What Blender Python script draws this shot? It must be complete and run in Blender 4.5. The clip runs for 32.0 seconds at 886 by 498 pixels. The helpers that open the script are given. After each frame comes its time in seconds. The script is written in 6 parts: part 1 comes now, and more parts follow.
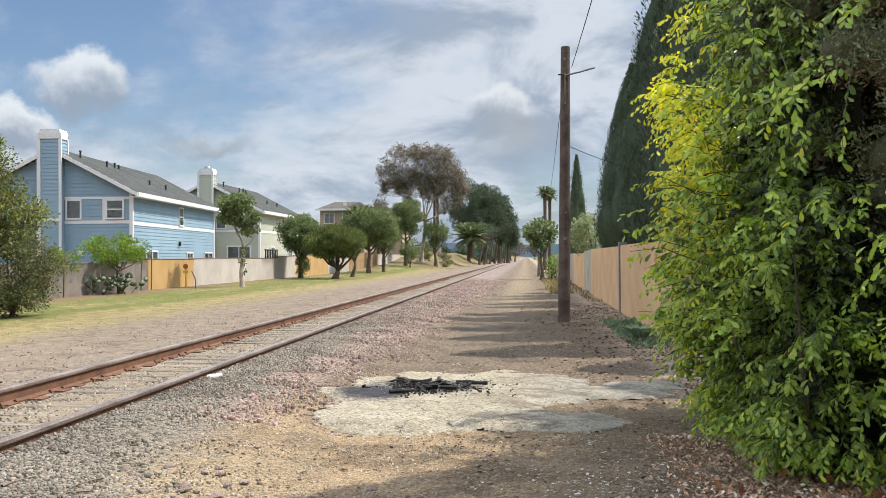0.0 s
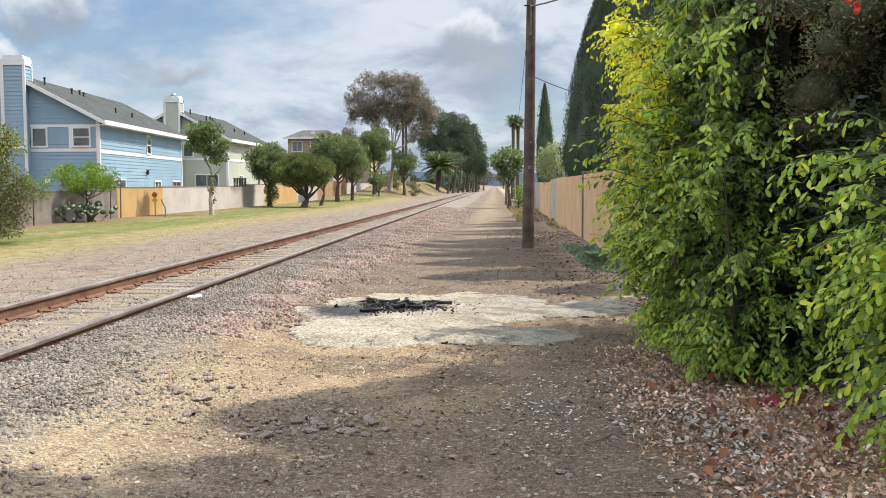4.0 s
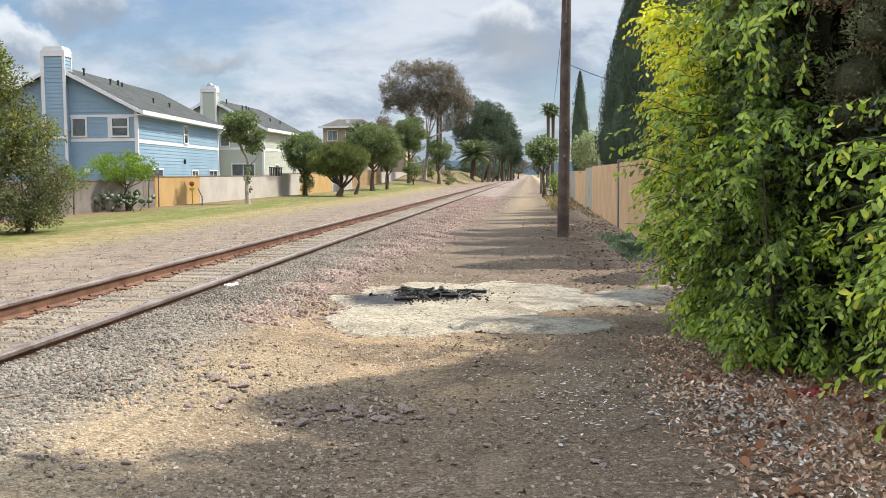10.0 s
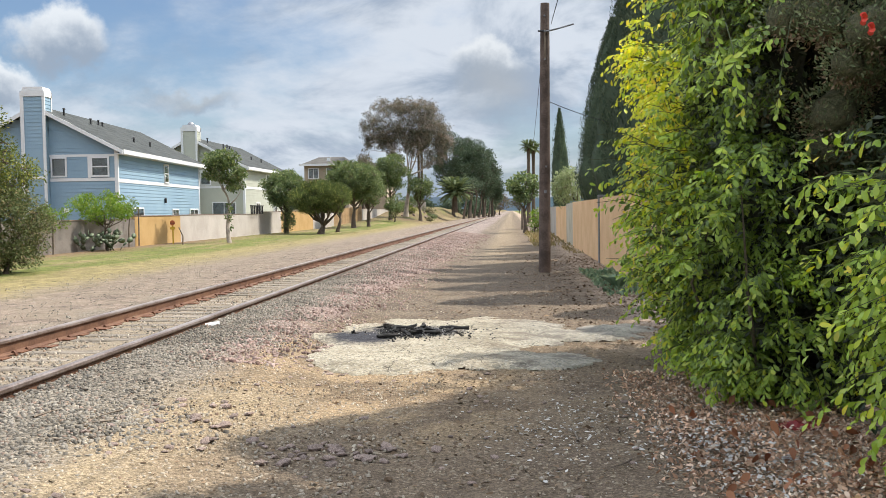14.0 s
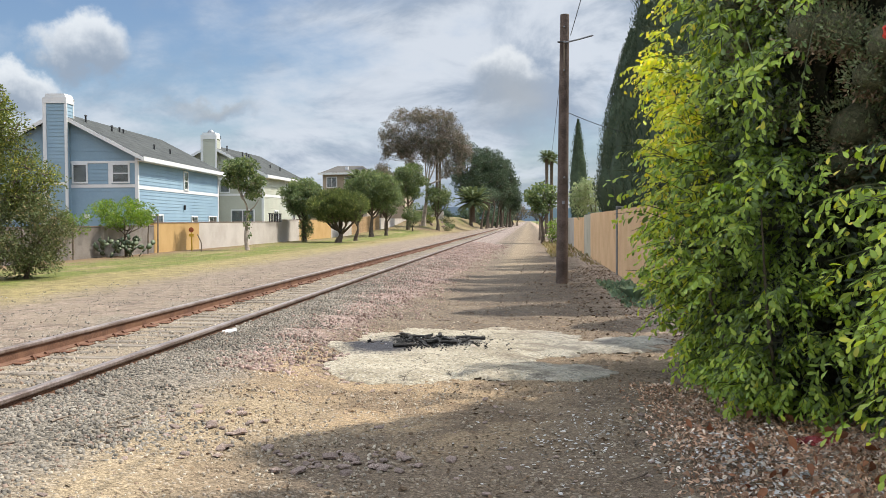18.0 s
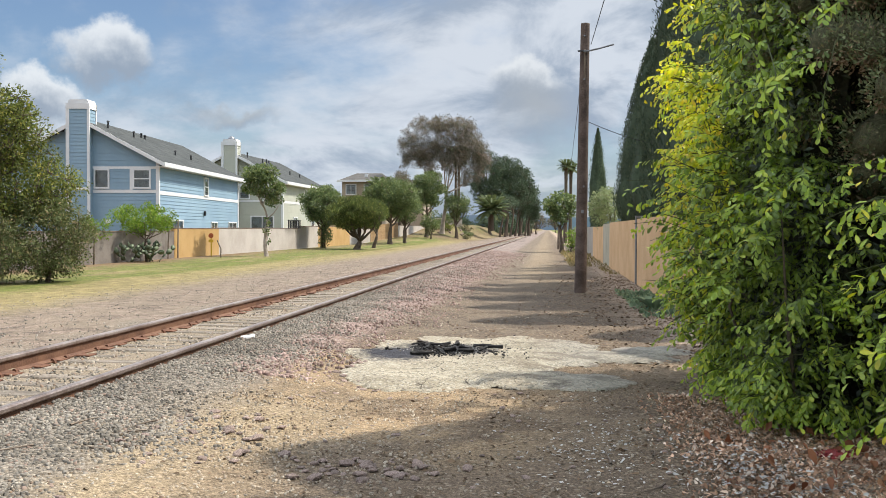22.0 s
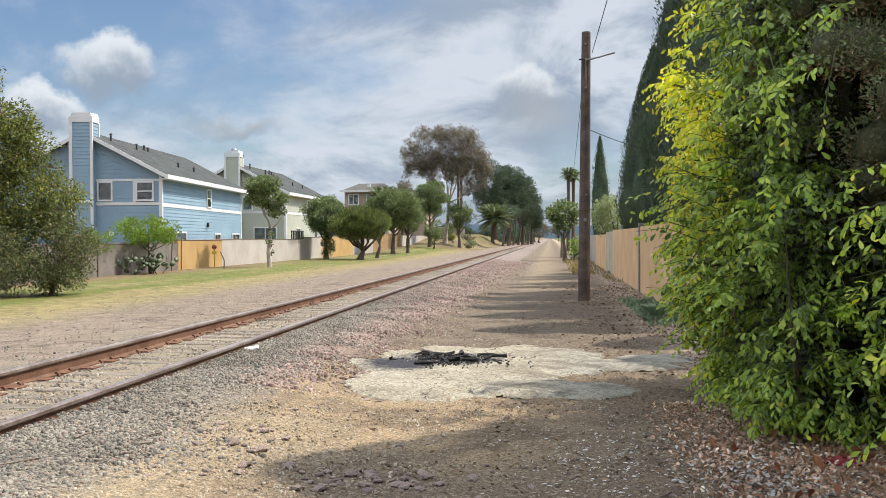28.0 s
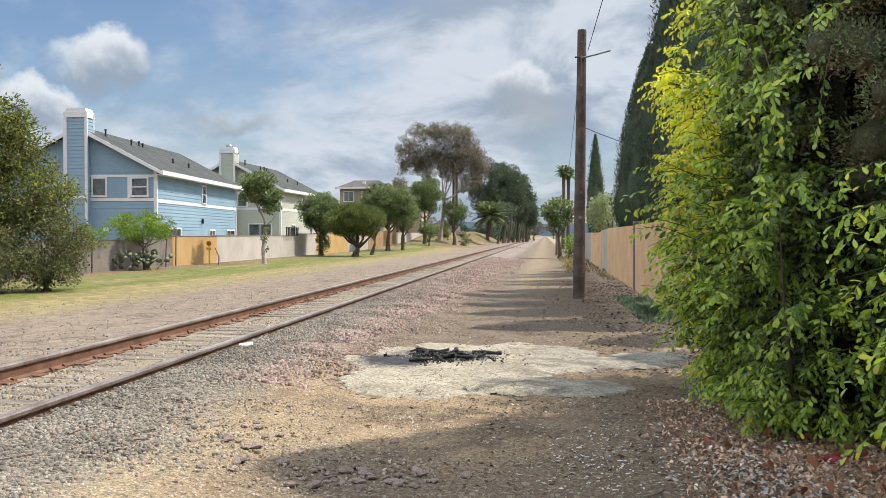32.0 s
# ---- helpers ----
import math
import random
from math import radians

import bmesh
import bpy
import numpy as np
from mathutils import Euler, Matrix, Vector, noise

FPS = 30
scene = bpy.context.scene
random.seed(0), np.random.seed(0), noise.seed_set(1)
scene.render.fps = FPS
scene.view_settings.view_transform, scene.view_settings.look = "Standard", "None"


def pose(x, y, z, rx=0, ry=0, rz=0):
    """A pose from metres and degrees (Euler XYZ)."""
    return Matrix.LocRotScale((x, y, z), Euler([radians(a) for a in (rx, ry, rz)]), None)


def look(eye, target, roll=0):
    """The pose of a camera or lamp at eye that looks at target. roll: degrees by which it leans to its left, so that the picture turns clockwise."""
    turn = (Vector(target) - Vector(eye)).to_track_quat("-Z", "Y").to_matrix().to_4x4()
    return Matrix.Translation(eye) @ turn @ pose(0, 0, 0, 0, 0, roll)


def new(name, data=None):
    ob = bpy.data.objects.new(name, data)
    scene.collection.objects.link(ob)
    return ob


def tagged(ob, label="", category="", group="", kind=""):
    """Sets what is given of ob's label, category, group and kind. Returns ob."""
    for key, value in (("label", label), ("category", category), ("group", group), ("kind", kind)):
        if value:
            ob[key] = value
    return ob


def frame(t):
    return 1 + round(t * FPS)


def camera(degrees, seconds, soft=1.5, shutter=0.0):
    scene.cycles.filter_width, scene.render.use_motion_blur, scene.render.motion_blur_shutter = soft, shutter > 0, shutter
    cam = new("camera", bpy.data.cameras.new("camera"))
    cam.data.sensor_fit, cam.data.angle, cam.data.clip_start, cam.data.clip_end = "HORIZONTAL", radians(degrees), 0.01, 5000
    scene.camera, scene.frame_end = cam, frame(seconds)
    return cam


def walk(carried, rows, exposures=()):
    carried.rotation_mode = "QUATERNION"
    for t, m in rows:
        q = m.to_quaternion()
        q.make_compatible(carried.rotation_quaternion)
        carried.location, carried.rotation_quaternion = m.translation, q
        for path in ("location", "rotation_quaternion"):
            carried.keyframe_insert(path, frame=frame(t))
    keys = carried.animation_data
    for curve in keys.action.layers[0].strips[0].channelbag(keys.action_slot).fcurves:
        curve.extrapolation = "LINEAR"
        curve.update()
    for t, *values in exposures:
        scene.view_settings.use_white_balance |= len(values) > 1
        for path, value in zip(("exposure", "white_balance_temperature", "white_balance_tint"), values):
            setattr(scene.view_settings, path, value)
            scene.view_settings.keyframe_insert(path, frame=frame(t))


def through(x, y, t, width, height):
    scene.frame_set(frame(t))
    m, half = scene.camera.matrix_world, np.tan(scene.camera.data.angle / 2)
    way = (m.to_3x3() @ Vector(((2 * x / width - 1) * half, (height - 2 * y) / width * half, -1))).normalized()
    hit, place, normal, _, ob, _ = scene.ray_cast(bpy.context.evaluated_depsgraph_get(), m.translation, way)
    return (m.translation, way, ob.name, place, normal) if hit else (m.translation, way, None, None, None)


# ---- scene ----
# x runs away from the track, y along it, z up; the dirt beside the track is z = 0
cam = camera(50.0, 32.0, soft=0.5)
ROWS = [  # seconds, x, y, z, yaw, pitch, roll
    (0, -0.078, 0.666, 1.567, 5.03, 0.48, 0.36),
    (0.5, -0.046, 0.575, 1.580, 4.92, 0.57, 0.25),
    (1, -0.022, 0.435, 1.586, 4.00, 0.49, 0.02),
    (1.5, -0.139, 0.277, 1.594, 2.56, 0.17, -0.05),
    (2, -0.132, 0.165, 1.607, 1.22, -0.37, 0.00),
    (2.5, -0.023, 0.071, 1.581, 0.59, -1.11, 0.05),
    (3, 0.016, 0.013, 1.572, 0.91, -2.06, 0.25),
    (3.5, 0.009, -0.002, 1.554, 1.89, -3.01, 0.30),
    (4, 0.000, 0.000, 1.550, 3.15, -3.81, 0.29),
    (4.5, -0.009, -0.004, 1.555, 4.49, -4.21, 0.09),
    (6.5, 0.000, 0.000, 1.550, 8.33, -4.25, 0.12),
    (7, 0.000, 0.000, 1.550, 8.32, -4.44, 0.38),
    (7.5, 0.000, 0.000, 1.550, 7.86, -4.56, 0.54),
    (8, 0.000, 0.000, 1.550, 7.35, -4.51, 0.63),
    (8.5, 0.000, 0.000, 1.550, 6.98, -4.21, 0.66),
    (9, 0.000, 0.000, 1.550, 6.59, -4.13, 0.59),
    (9.5, 0.000, 0.000, 1.550, 6.04, -4.19, 0.51),
    (10, 0.000, 0.000, 1.550, 5.23, -4.47, 0.40),
    (10.5, 0.000, 0.000, 1.550, 4.49, -4.77, 0.25),
    (11, 0.000, 0.000, 1.550, 4.11, -4.94, 0.11),
    (11.5, 0.000, 0.000, 1.550, 4.20, -4.80, 0.08),
    (12, 0.000, 0.000, 1.550, 4.41, -4.39, 0.20),
    (12.5, 0.000, 0.000, 1.550, 4.48, -3.80, 0.46),
    (13, 0.000, 0.000, 1.550, 4.39, -3.18, 0.75),
    (13.5, 0.000, 0.000, 1.550, 4.20, -2.64, 0.88),
    (14, 0.000, 0.000, 1.550, 4.11, -2.28, 0.90),
    (14.5, 0.000, 0.000, 1.550, 4.16, -2.08, 0.90),
    (16.5, 0.000, 0.000, 1.550, 4.48, -1.69, 0.75),
    (17, 0.000, 0.000, 1.550, 4.67, -1.63, 0.54),
    (17.5, 0.000, 0.000, 1.550, 4.89, -1.64, 0.46),
    (18, 0.000, 0.000, 1.550, 5.17, -1.68, 0.30),
    (18.5, 0.000, 0.000, 1.550, 5.59, -1.75, 0.13),
    (19, 0.000, 0.000, 1.550, 6.18, -1.87, -0.21),
    (19.5, 0.000, 0.000, 1.550, 6.82, -2.03, -0.57),
    (20, 0.000, 0.000, 1.550, 7.33, -2.12, -0.87),
    (20.5, 0.000, 0.000, 1.550, 7.48, -2.08, -0.91),
    (21, 0.000, 0.000, 1.550, 7.25, -1.88, -0.74),
    (21.5, 0.000, 0.000, 1.550, 6.73, -1.57, -0.55),
    (22, 0.000, 0.000, 1.550, 6.29, -1.20, -0.21),
    (22.5, 0.000, 0.000, 1.550, 6.05, -0.96, -0.07),
    (23, 0.000, 0.000, 1.550, 6.04, -0.82, -0.00),
    (23.5, 0.000, 0.000, 1.550, 6.10, -0.78, 0.02),
    (24, 0.000, 0.000, 1.550, 6.18, -0.75, 0.08),
    (24.5, 0.000, 0.000, 1.550, 6.24, -0.67, 0.17),
    (25, 0.000, 0.000, 1.550, 6.35, -0.59, 0.17),
    (25.5, 0.000, 0.000, 1.550, 6.49, -0.58, 0.09),
    (27.5, 0.000, 0.000, 1.550, 6.58, -0.65, 0.15),
    (28, 0.000, 0.000, 1.550, 6.47, -0.63, 0.32),
    (28.5, 0.000, 0.000, 1.550, 6.39, -0.63, 0.36),
    (29, 0.000, 0.000, 1.550, 6.33, -0.62, 0.40),
    (29.5, 0.000, 0.000, 1.550, 6.32, -0.60, 0.41),
    (30, 0.000, 0.000, 1.550, 6.26, -0.56, 0.43),
    (30.5, 0.000, 0.000, 1.550, 6.21, -0.56, 0.45),
    (31, 0.000, 0.000, 1.550, 6.13, -0.61, 0.42),
    (31.5, 0.000, 0.000, 1.550, 6.08, -0.72, 0.26),
    (32, 0.000, 0.000, 1.550, 6.17, -0.80, 0.08),
]
walk(cam, [(t, pose(x, y, z, 0, 0, yaw) @ pose(0, 0, 0, 0, roll, 0) @ pose(0, 0, 0, 90 + pitch)) for t, x, y, z, yaw, pitch, roll in ROWS],
     exposures=[(0, 0.38), (1, 0.33), (2, 0.38), (4, 0.49), (7, 0.42), (11, 0.48), (14, 0.44), (17, 0.39), (23, 0.37), (32, 0.37)])

# ---- light ----
SUN_EL, SUN_AZ = 57.0, 68.0  # degrees above the horizon; clockwise from +y
sun = new("sun", bpy.data.lights.new("sun", "SUN"))
sun.data.energy, sun.data.angle, sun.data.color = 4.6, radians(0.6), (1.0, 0.93, 0.82)
sd = Vector((math.cos(radians(SUN_EL)) * math.sin(radians(SUN_AZ)), math.cos(radians(SUN_EL)) * math.cos(radians(SUN_AZ)), math.sin(radians(SUN_EL))))
sun.matrix_world = look(sd * 50, (0, 0, 0))


class Nodes:
    """Short hand for building a node tree."""

    def __init__(self, tree):
        self.t = tree
        tree.nodes.clear()

    def put(self, v, sock):
        if isinstance(v, bpy.types.NodeSocket):
            self.t.links.new(v, sock)
        elif v is not None:
            sock.default_value = (*v, 1) if isinstance(v, tuple) and len(v) == 3 and sock.type == "RGBA" else v

    def n(self, kind, out=0, op=None, **ins):
        nd = self.t.nodes.new(kind)
        if op:
            nd.operation = op
        for k, v in ins.items():
            self.put(v, nd.inputs[int(k[1:]) if k[1:].isdigit() else k.replace("_", " ")])
        return nd.outputs[out] if nd.outputs else nd

    def math(self, op, a, b=None, c=None, clamp=False):
        nd = self.t.nodes.new("ShaderNodeMath")
        nd.operation, nd.use_clamp = op, clamp
        for v, s in zip((a, b, c), nd.inputs):
            self.put(v, s)
        return nd.outputs[0]

    def noise(self, scale, vec=None, detail=4.0, rough=0.55, out=0, dist=0.0):
        return self.n("ShaderNodeTexNoise", out, Vector=vec, Scale=scale, Detail=detail, Roughness=rough, Distortion=dist)

    def ramp(self, x, lo, hi, a=0.0, b=1.0):
        nd = self.t.nodes.new("ShaderNodeMapRange")
        nd.interpolation_type = "SMOOTHSTEP"
        for v, s in zip((x, lo, hi, a, b), nd.inputs):
            self.put(v, s)
        return nd.outputs[0]

    def mix(self, f, a, b, blend="MIX"):
        nd = self.t.nodes.new("ShaderNodeMix")
        nd.data_type, nd.blend_type = "RGBA", blend
        self.put(f, nd.inputs[0])
        self.put(a, nd.inputs[6])
        self.put(b, nd.inputs[7])
        return nd.outputs[2]


def build_sky():
    w = bpy.data.worlds.new("sky")
    scene.world = w
    w.use_nodes = True
    k = Nodes(w.node_tree)
    sky = k.t.nodes.new("ShaderNodeTexSky")
    sky.sky_type, sky.sun_disc = "NISHITA", False
    sky.sun_elevation, sky.sun_rotation = radians(SUN_EL), radians(SUN_AZ)
    d = k.n("ShaderNodeTexCoord", 0)
    sep = k.t.nodes.new("ShaderNodeSeparateXYZ")
    k.t.links.new(d, sep.inputs[0])
    x, y, z = sep.outputs
    up = k.math("ADD", k.math("MAXIMUM", z, 0.0), 0.30)
    flat = k.n("ShaderNodeCombineXYZ", X=k.math("DIVIDE", x, up), Y=k.math("DIVIDE", y, up), Z=0.0)
    # a high broken sheet, streaked, with lower grey banks and puffs near the horizon
    sheet = k.noise(1.5, k.n("ShaderNodeMapping", Vector=flat, Location=(3.1, 1.7, 0.0), Scale=(1.0, 0.8, 1.0), Rotation=(0.0, 0.0, 0.6)), 7.0, 0.55, dist=0.3)
    fine = k.noise(6.0, flat, 6.0, 0.6)
    cover = k.ramp(k.math("ADD", sheet, k.math("MULTIPLY", fine, 0.26)), 0.46, 0.72)
    cover = k.math("MAXIMUM", cover, k.ramp(z, 0.13, 0.01, 0.0, 0.75))
    blue = k.n("ShaderNodeVectorMath", op="MULTIPLY", i0=sky.outputs[0], i1=k.mix(k.ramp(z, 0.22, 0.45), (0.075, 0.082, 0.091), (0.089, 0.089, 0.089)))
    cover = k.math("MAXIMUM", cover, k.ramp(z, 0.28, 0.5, 0.0, 0.75))
    tone = k.noise(2.6, k.n("ShaderNodeMapping", Vector=flat, Location=(9.0, 4.0, 0.0)), 7.0, 0.6, dist=0.4)
    white = k.mix(k.ramp(tone, 0.38, 0.60), (0.275, 0.335, 0.425), (0.515, 0.56, 0.625))
    # the clouds high overhead and towards the sun are the brightest
    glow = k.n("ShaderNodeVectorMath", 1, op="DOT_PRODUCT", i0=d, i1=tuple(sd))
    gain = k.math("ADD", k.ramp(z, 0.27, 0.5, 1.0, 2.85), k.ramp(glow, 0.5, 1.0, 0.0, 1.2))
    white = k.n("ShaderNodeVectorMath", op="SCALE", Vector=white, Scale=gain)
    white = k.mix(k.ramp(z, 0.27, 0.5), white, k.n("ShaderNodeVectorMath", op="MULTIPLY", i0=white, i1=(1.04, 1.0, 0.95)))
    col = k.mix(cover, blue, white)
    wob = k.noise(14.0, d, 6.0, 0.60, out=1)
    dn = k.n("ShaderNodeVectorMath", op="MULTIPLY_ADD", i0=wob, i1=(0.085, 0.085, 0.085), i2=d)
    dd = k.n("ShaderNodeVectorMath", op="SUBTRACT", i0=dn, i1=(0.0425, 0.0425, 0.0425))
    for az, el, wid, hei, lit in ((-25.7, 9.6, 0.055, 0.036, 0.95), (-29.3, 7.2, 0.035, 0.030, 0.95), (-18.9, 6.6, 0.065, 0.014, 0.50), (-1.3, 8.6, 0.055, 0.026, 0.90), (-0.7, 6.6, 0.060, 0.050, 0.55)):
        a, e = radians(az), radians(el)
        c = (math.sin(a) * math.cos(e), math.cos(a) * math.cos(e), math.sin(e))
        rel = k.n("ShaderNodeVectorMath", op="SUBTRACT", i0=dd, i1=c)
        q = k.n("ShaderNodeMapping", Vector=rel, Rotation=(0.0, 0.0, a), Scale=(1 / wid, 1.0, 1 / hei))
        ln = k.n("ShaderNodeVectorMath", 1, op="LENGTH", Vector=q)
        m = k.ramp(ln, 1.0, 0.55 if lit > 0.6 else 0.1)
        s3 = k.t.nodes.new("ShaderNodeSeparateXYZ")
        k.t.links.new(q, s3.inputs[0])
        shade = k.mix(k.ramp(s3.outputs[2], -0.5, 0.55), (0.255, 0.308, 0.385), (lit * 0.672, lit * 0.707, lit * 0.742))
        col = k.mix(k.math("MULTIPLY", m, 0.93 if lit > 0.6 else 0.7), col, shade)
    bg = k.n("ShaderNodeBackground", Color=col, Strength=1.0)
    k.n("ShaderNodeOutputWorld", Surface=bg)


build_sky()


# ---- materials ----
def shader(name, make, rough=0.8, metal=0.0, spec=0.4):
    """A principled material; make(k, v) gives its colour, and bump height and strength or None, and may give roughness."""
    m = bpy.data.materials.new(name)
    m.use_nodes = True
    k = Nodes(m.node_tree)
    got = make(k, k.n("ShaderNodeTexCoord", 3))
    colour, height, power = got[:3]
    p = k.t.nodes.new("ShaderNodeBsdfPrincipled")
    p.inputs["Metallic"].default_value, p.inputs["Specular IOR Level"].default_value = metal, spec
    k.put(colour, p.inputs["Base Color"])
    k.put(got[3] if len(got) > 3 else rough, p.inputs["Roughness"])
    if height is not None:
        k.t.links.new(k.n("ShaderNodeBump", Strength=power, Distance=0.02, Height=height), p.inputs["Normal"])
    k.n("ShaderNodeOutputMaterial", Surface=p.outputs[0])
    return m


def plain(name, a, b, scale=6.0, fine=60.0, bump=0.25, rough=0.8, metal=0.0, spec=0.4, jitter=0.0):
    """Two tones at two scales with fine relief; jitter varies the value from object to object."""

    def make(k, v):
        n1, n2 = k.noise(scale, v, 5.0), k.noise(fine, v, 3.0)
        f = k.ramp(k.math("ADD", k.math("MULTIPLY", n1, 0.65), k.math("MULTIPLY", n2, 0.35)), 0.36, 0.64)
        c = k.mix(f, a, b)
        if jitter:
            r = k.n("ShaderNodeObjectInfo", 5)
            c = k.n("ShaderNodeHueSaturation", Value=k.math("MULTIPLY_ADD", r, 2 * jitter, 1 - jitter), Color=c)
        return c, n2, bump

    return shader(name, make, rough, metal, spec)


def foliage(name, a, b, young, share=0.15, through=0.35, rough=0.6, spec=0.18):
    """Leaves: each leaf has its own tone; light comes through them."""
    m = bpy.data.materials.new(name)
    m.use_nodes = True
    k = Nodes(m.node_tree)
    r = k.n("ShaderNodeNewGeometry", 8)
    c = k.mix(r, a, b)
    c = k.mix(k.ramp(k.math("FRACT", k.math("MULTIPLY", r, 17.3)), 1 - share, 1.0), c, young)
    big = k.noise(1.3, k.n("ShaderNodeTexCoord", 3), 3.0)
    c = k.n("ShaderNodeHueSaturation", Value=k.ramp(big, 0.3, 0.7, 0.75, 1.25), Color=c)
    p = k.t.nodes.new("ShaderNodeBsdfPrincipled")
    p.inputs["Roughness"].default_value, p.inputs["Specular IOR Level"].default_value = rough, spec
    k.put(c, p.inputs["Base Color"])
    tr = k.n("ShaderNodeBsdfTranslucent", Color=k.n("ShaderNodeHueSaturation", Hue=0.485, Saturation=1.15, Value=1.5, Color=c))
    k.n("ShaderNodeOutputMaterial", Surface=k.n("ShaderNodeMixShader", i0=through, i1=p.outputs[0], i2=tr))
    return m


def build_ground_material():
    def make(k, v):
        sep = k.t.nodes.new("ShaderNodeSeparateXYZ")
        k.t.links.new(v, sep.inputs[0])
        x, y = sep.outputs[0], sep.outputs[1]
        n_big, n_mid, n_fine, n_grit = k.noise(0.28, v, 5.0), k.noise(1.1, v, 6.0, 0.6), k.noise(9.0, v, 5.0, 0.65), k.noise(55.0, v, 4.0, 0.7)
        wob = k.math("MULTIPLY_ADD", n_mid, 2.4, -1.2)
        cell = k.t.nodes.new("ShaderNodeTexVoronoi")
        cell.inputs["Scale"].default_value = 38.0
        k.t.links.new(v, cell.inputs["Vector"])
        grain = k.n("ShaderNodeSeparateColor", 0, Color=cell.outputs["Color"])
        tiny = k.t.nodes.new("ShaderNodeTexVoronoi")
        tiny.inputs["Scale"].default_value = 95.0
        k.t.links.new(v, tiny.inputs["Vector"])
        speck = k.n("ShaderNodeSeparateColor", 0, Color=tiny.outputs["Color"])
        xw = k.math("ADD", x, wob)
        pale = k.mix(n_fine, (0.225, 0.170, 0.102), (0.355, 0.280, 0.185))
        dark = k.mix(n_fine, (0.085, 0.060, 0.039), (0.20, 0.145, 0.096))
        ochre = k.mix(n_fine, (0.225, 0.155, 0.090), (0.335, 0.25, 0.155))
        umber = k.mix(k.ramp(n_mid, 0.35, 0.65), k.mix(n_fine, (0.062, 0.048, 0.037), (0.130, 0.102, 0.079)), k.mix(n_fine, (0.105, 0.082, 0.062), (0.195, 0.156, 0.118)))
        # beaten earth: darker under the hedge, sandy towards the track and by the near end
        dirt = k.mix(k.ramp(k.math("ADD", k.math("MULTIPLY", n_mid, 0.75), k.math("MULTIPLY", n_big, 0.5)), 0.53, 0.67), dark, ochre)
        dirt = k.mix(k.ramp(k.math("ADD", y, k.math("MULTIPLY", wob, 1.5)), 10.5, 14.0, 0.0, 0.95), dirt, umber)
        # the pale sand is kept to the lit ground, off the conifers' shade
        near = k.math("MULTIPLY", k.ramp(k.math("ADD", y, k.math("MULTIPLY", wob, 1.2)), 9.0, 6.6), k.ramp(xw, -1.1, -2.2))
        dirt = k.mix(near, dirt, pale)
        strip = k.math("MULTIPLY", k.ramp(y, 24.0, 34.0), k.ramp(k.math("ABSOLUTE", k.math("ADD", k.math("MULTIPLY", wob, 0.35), k.math("ADD", x, 0.15))), 1.1, 0.5))
        dirt = k.mix(k.ramp(y, 22.0, 34.0, 0.0, 0.75), dirt, k.mix(n_fine, (0.110, 0.086, 0.064), (0.205, 0.165, 0.125)))
        dirt = k.mix(k.math("MULTIPLY", strip, 0.45), dirt, pale)
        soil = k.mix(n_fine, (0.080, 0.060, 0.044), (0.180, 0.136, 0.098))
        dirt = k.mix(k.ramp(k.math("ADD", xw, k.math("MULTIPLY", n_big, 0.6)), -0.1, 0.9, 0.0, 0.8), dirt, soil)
        # darker earth near the conifers, with their shade put into the colour
        shade_tint = k.math("MULTIPLY", k.ramp(k.math("ADD", y, k.math("MULTIPLY", wob, 0.9)), 7.1, 6.0), k.ramp(k.math("ADD", x, k.math("MULTIPLY", wob, 0.5)), -2.6, -1.3))
        dirt = k.mix(k.math("MULTIPLY", shade_tint, 0.85), dirt, k.mix(n_fine, (0.086, 0.064, 0.046), (0.190, 0.143, 0.102)))
        duff = k.mix(n_fine, (0.28, 0.205, 0.15), (0.50, 0.39, 0.30))
        dirt = k.mix(k.ramp(xw, 1.0, 2.2, 0.0, 0.8), dirt, duff)
        crumb = k.noise(26.0, v, 5.0, 0.75)
        dirt = k.n("ShaderNodeHueSaturation", Value=k.ramp(crumb, 0.34, 0.66, 0.66, 1.30), Color=dirt)
        dirt = k.mix(k.ramp(grain, 0.90, 0.97, 0.0, 0.7), dirt, (0.326, 0.272, 0.204))
        dirt = k.mix(k.ramp(speck, 0.88, 0.98, 0.0, 0.45), dirt, (0.34, 0.27, 0.19))
        dirt = k.mix(k.ramp(speck, 0.22, 0.03, 0.0, 0.55), dirt, (0.070, 0.051, 0.037))
        # dusty trodden patches, wind-swept in swirls
        dust = k.noise(0.75, k.n("ShaderNodeMapping", Vector=v, Location=(4.0, 9.0, 0.0)), 5.0, 0.6, dist=1.6)
        dirt = k.mix(k.math("MULTIPLY", k.ramp(dust, 0.50, 0.66, 0.0, 0.42), k.ramp(y, 10.0, 13.0, 1.0, 0.25)), dirt, k.mix(n_fine, (0.20, 0.150, 0.100), (0.285, 0.220, 0.152)))
        grit = k.mix(grain, (0.080, 0.068, 0.054), (0.285, 0.245, 0.196))
        pink = k.mix(grain, (0.13, 0.088, 0.074), (0.345, 0.262, 0.228))
        band = k.math("MAXIMUM", k.ramp(k.math("ADD", x, k.math("MULTIPLY", wob, 0.35)), -3.25, -2.75), k.ramp(y, 16.0, 34.0, 0.0, 0.8))
        stone = k.mix(k.math("MULTIPLY", band, k.ramp(k.math("ADD", y, k.math("MULTIPLY", wob, 2.0)), 7.5, 10.5)), grit, pink)
        stone = k.mix(k.ramp(y, 24.0, 48.0, 0.0, 0.7), stone, k.mix(grain, (0.12, 0.098, 0.084), (0.28, 0.232, 0.205)))
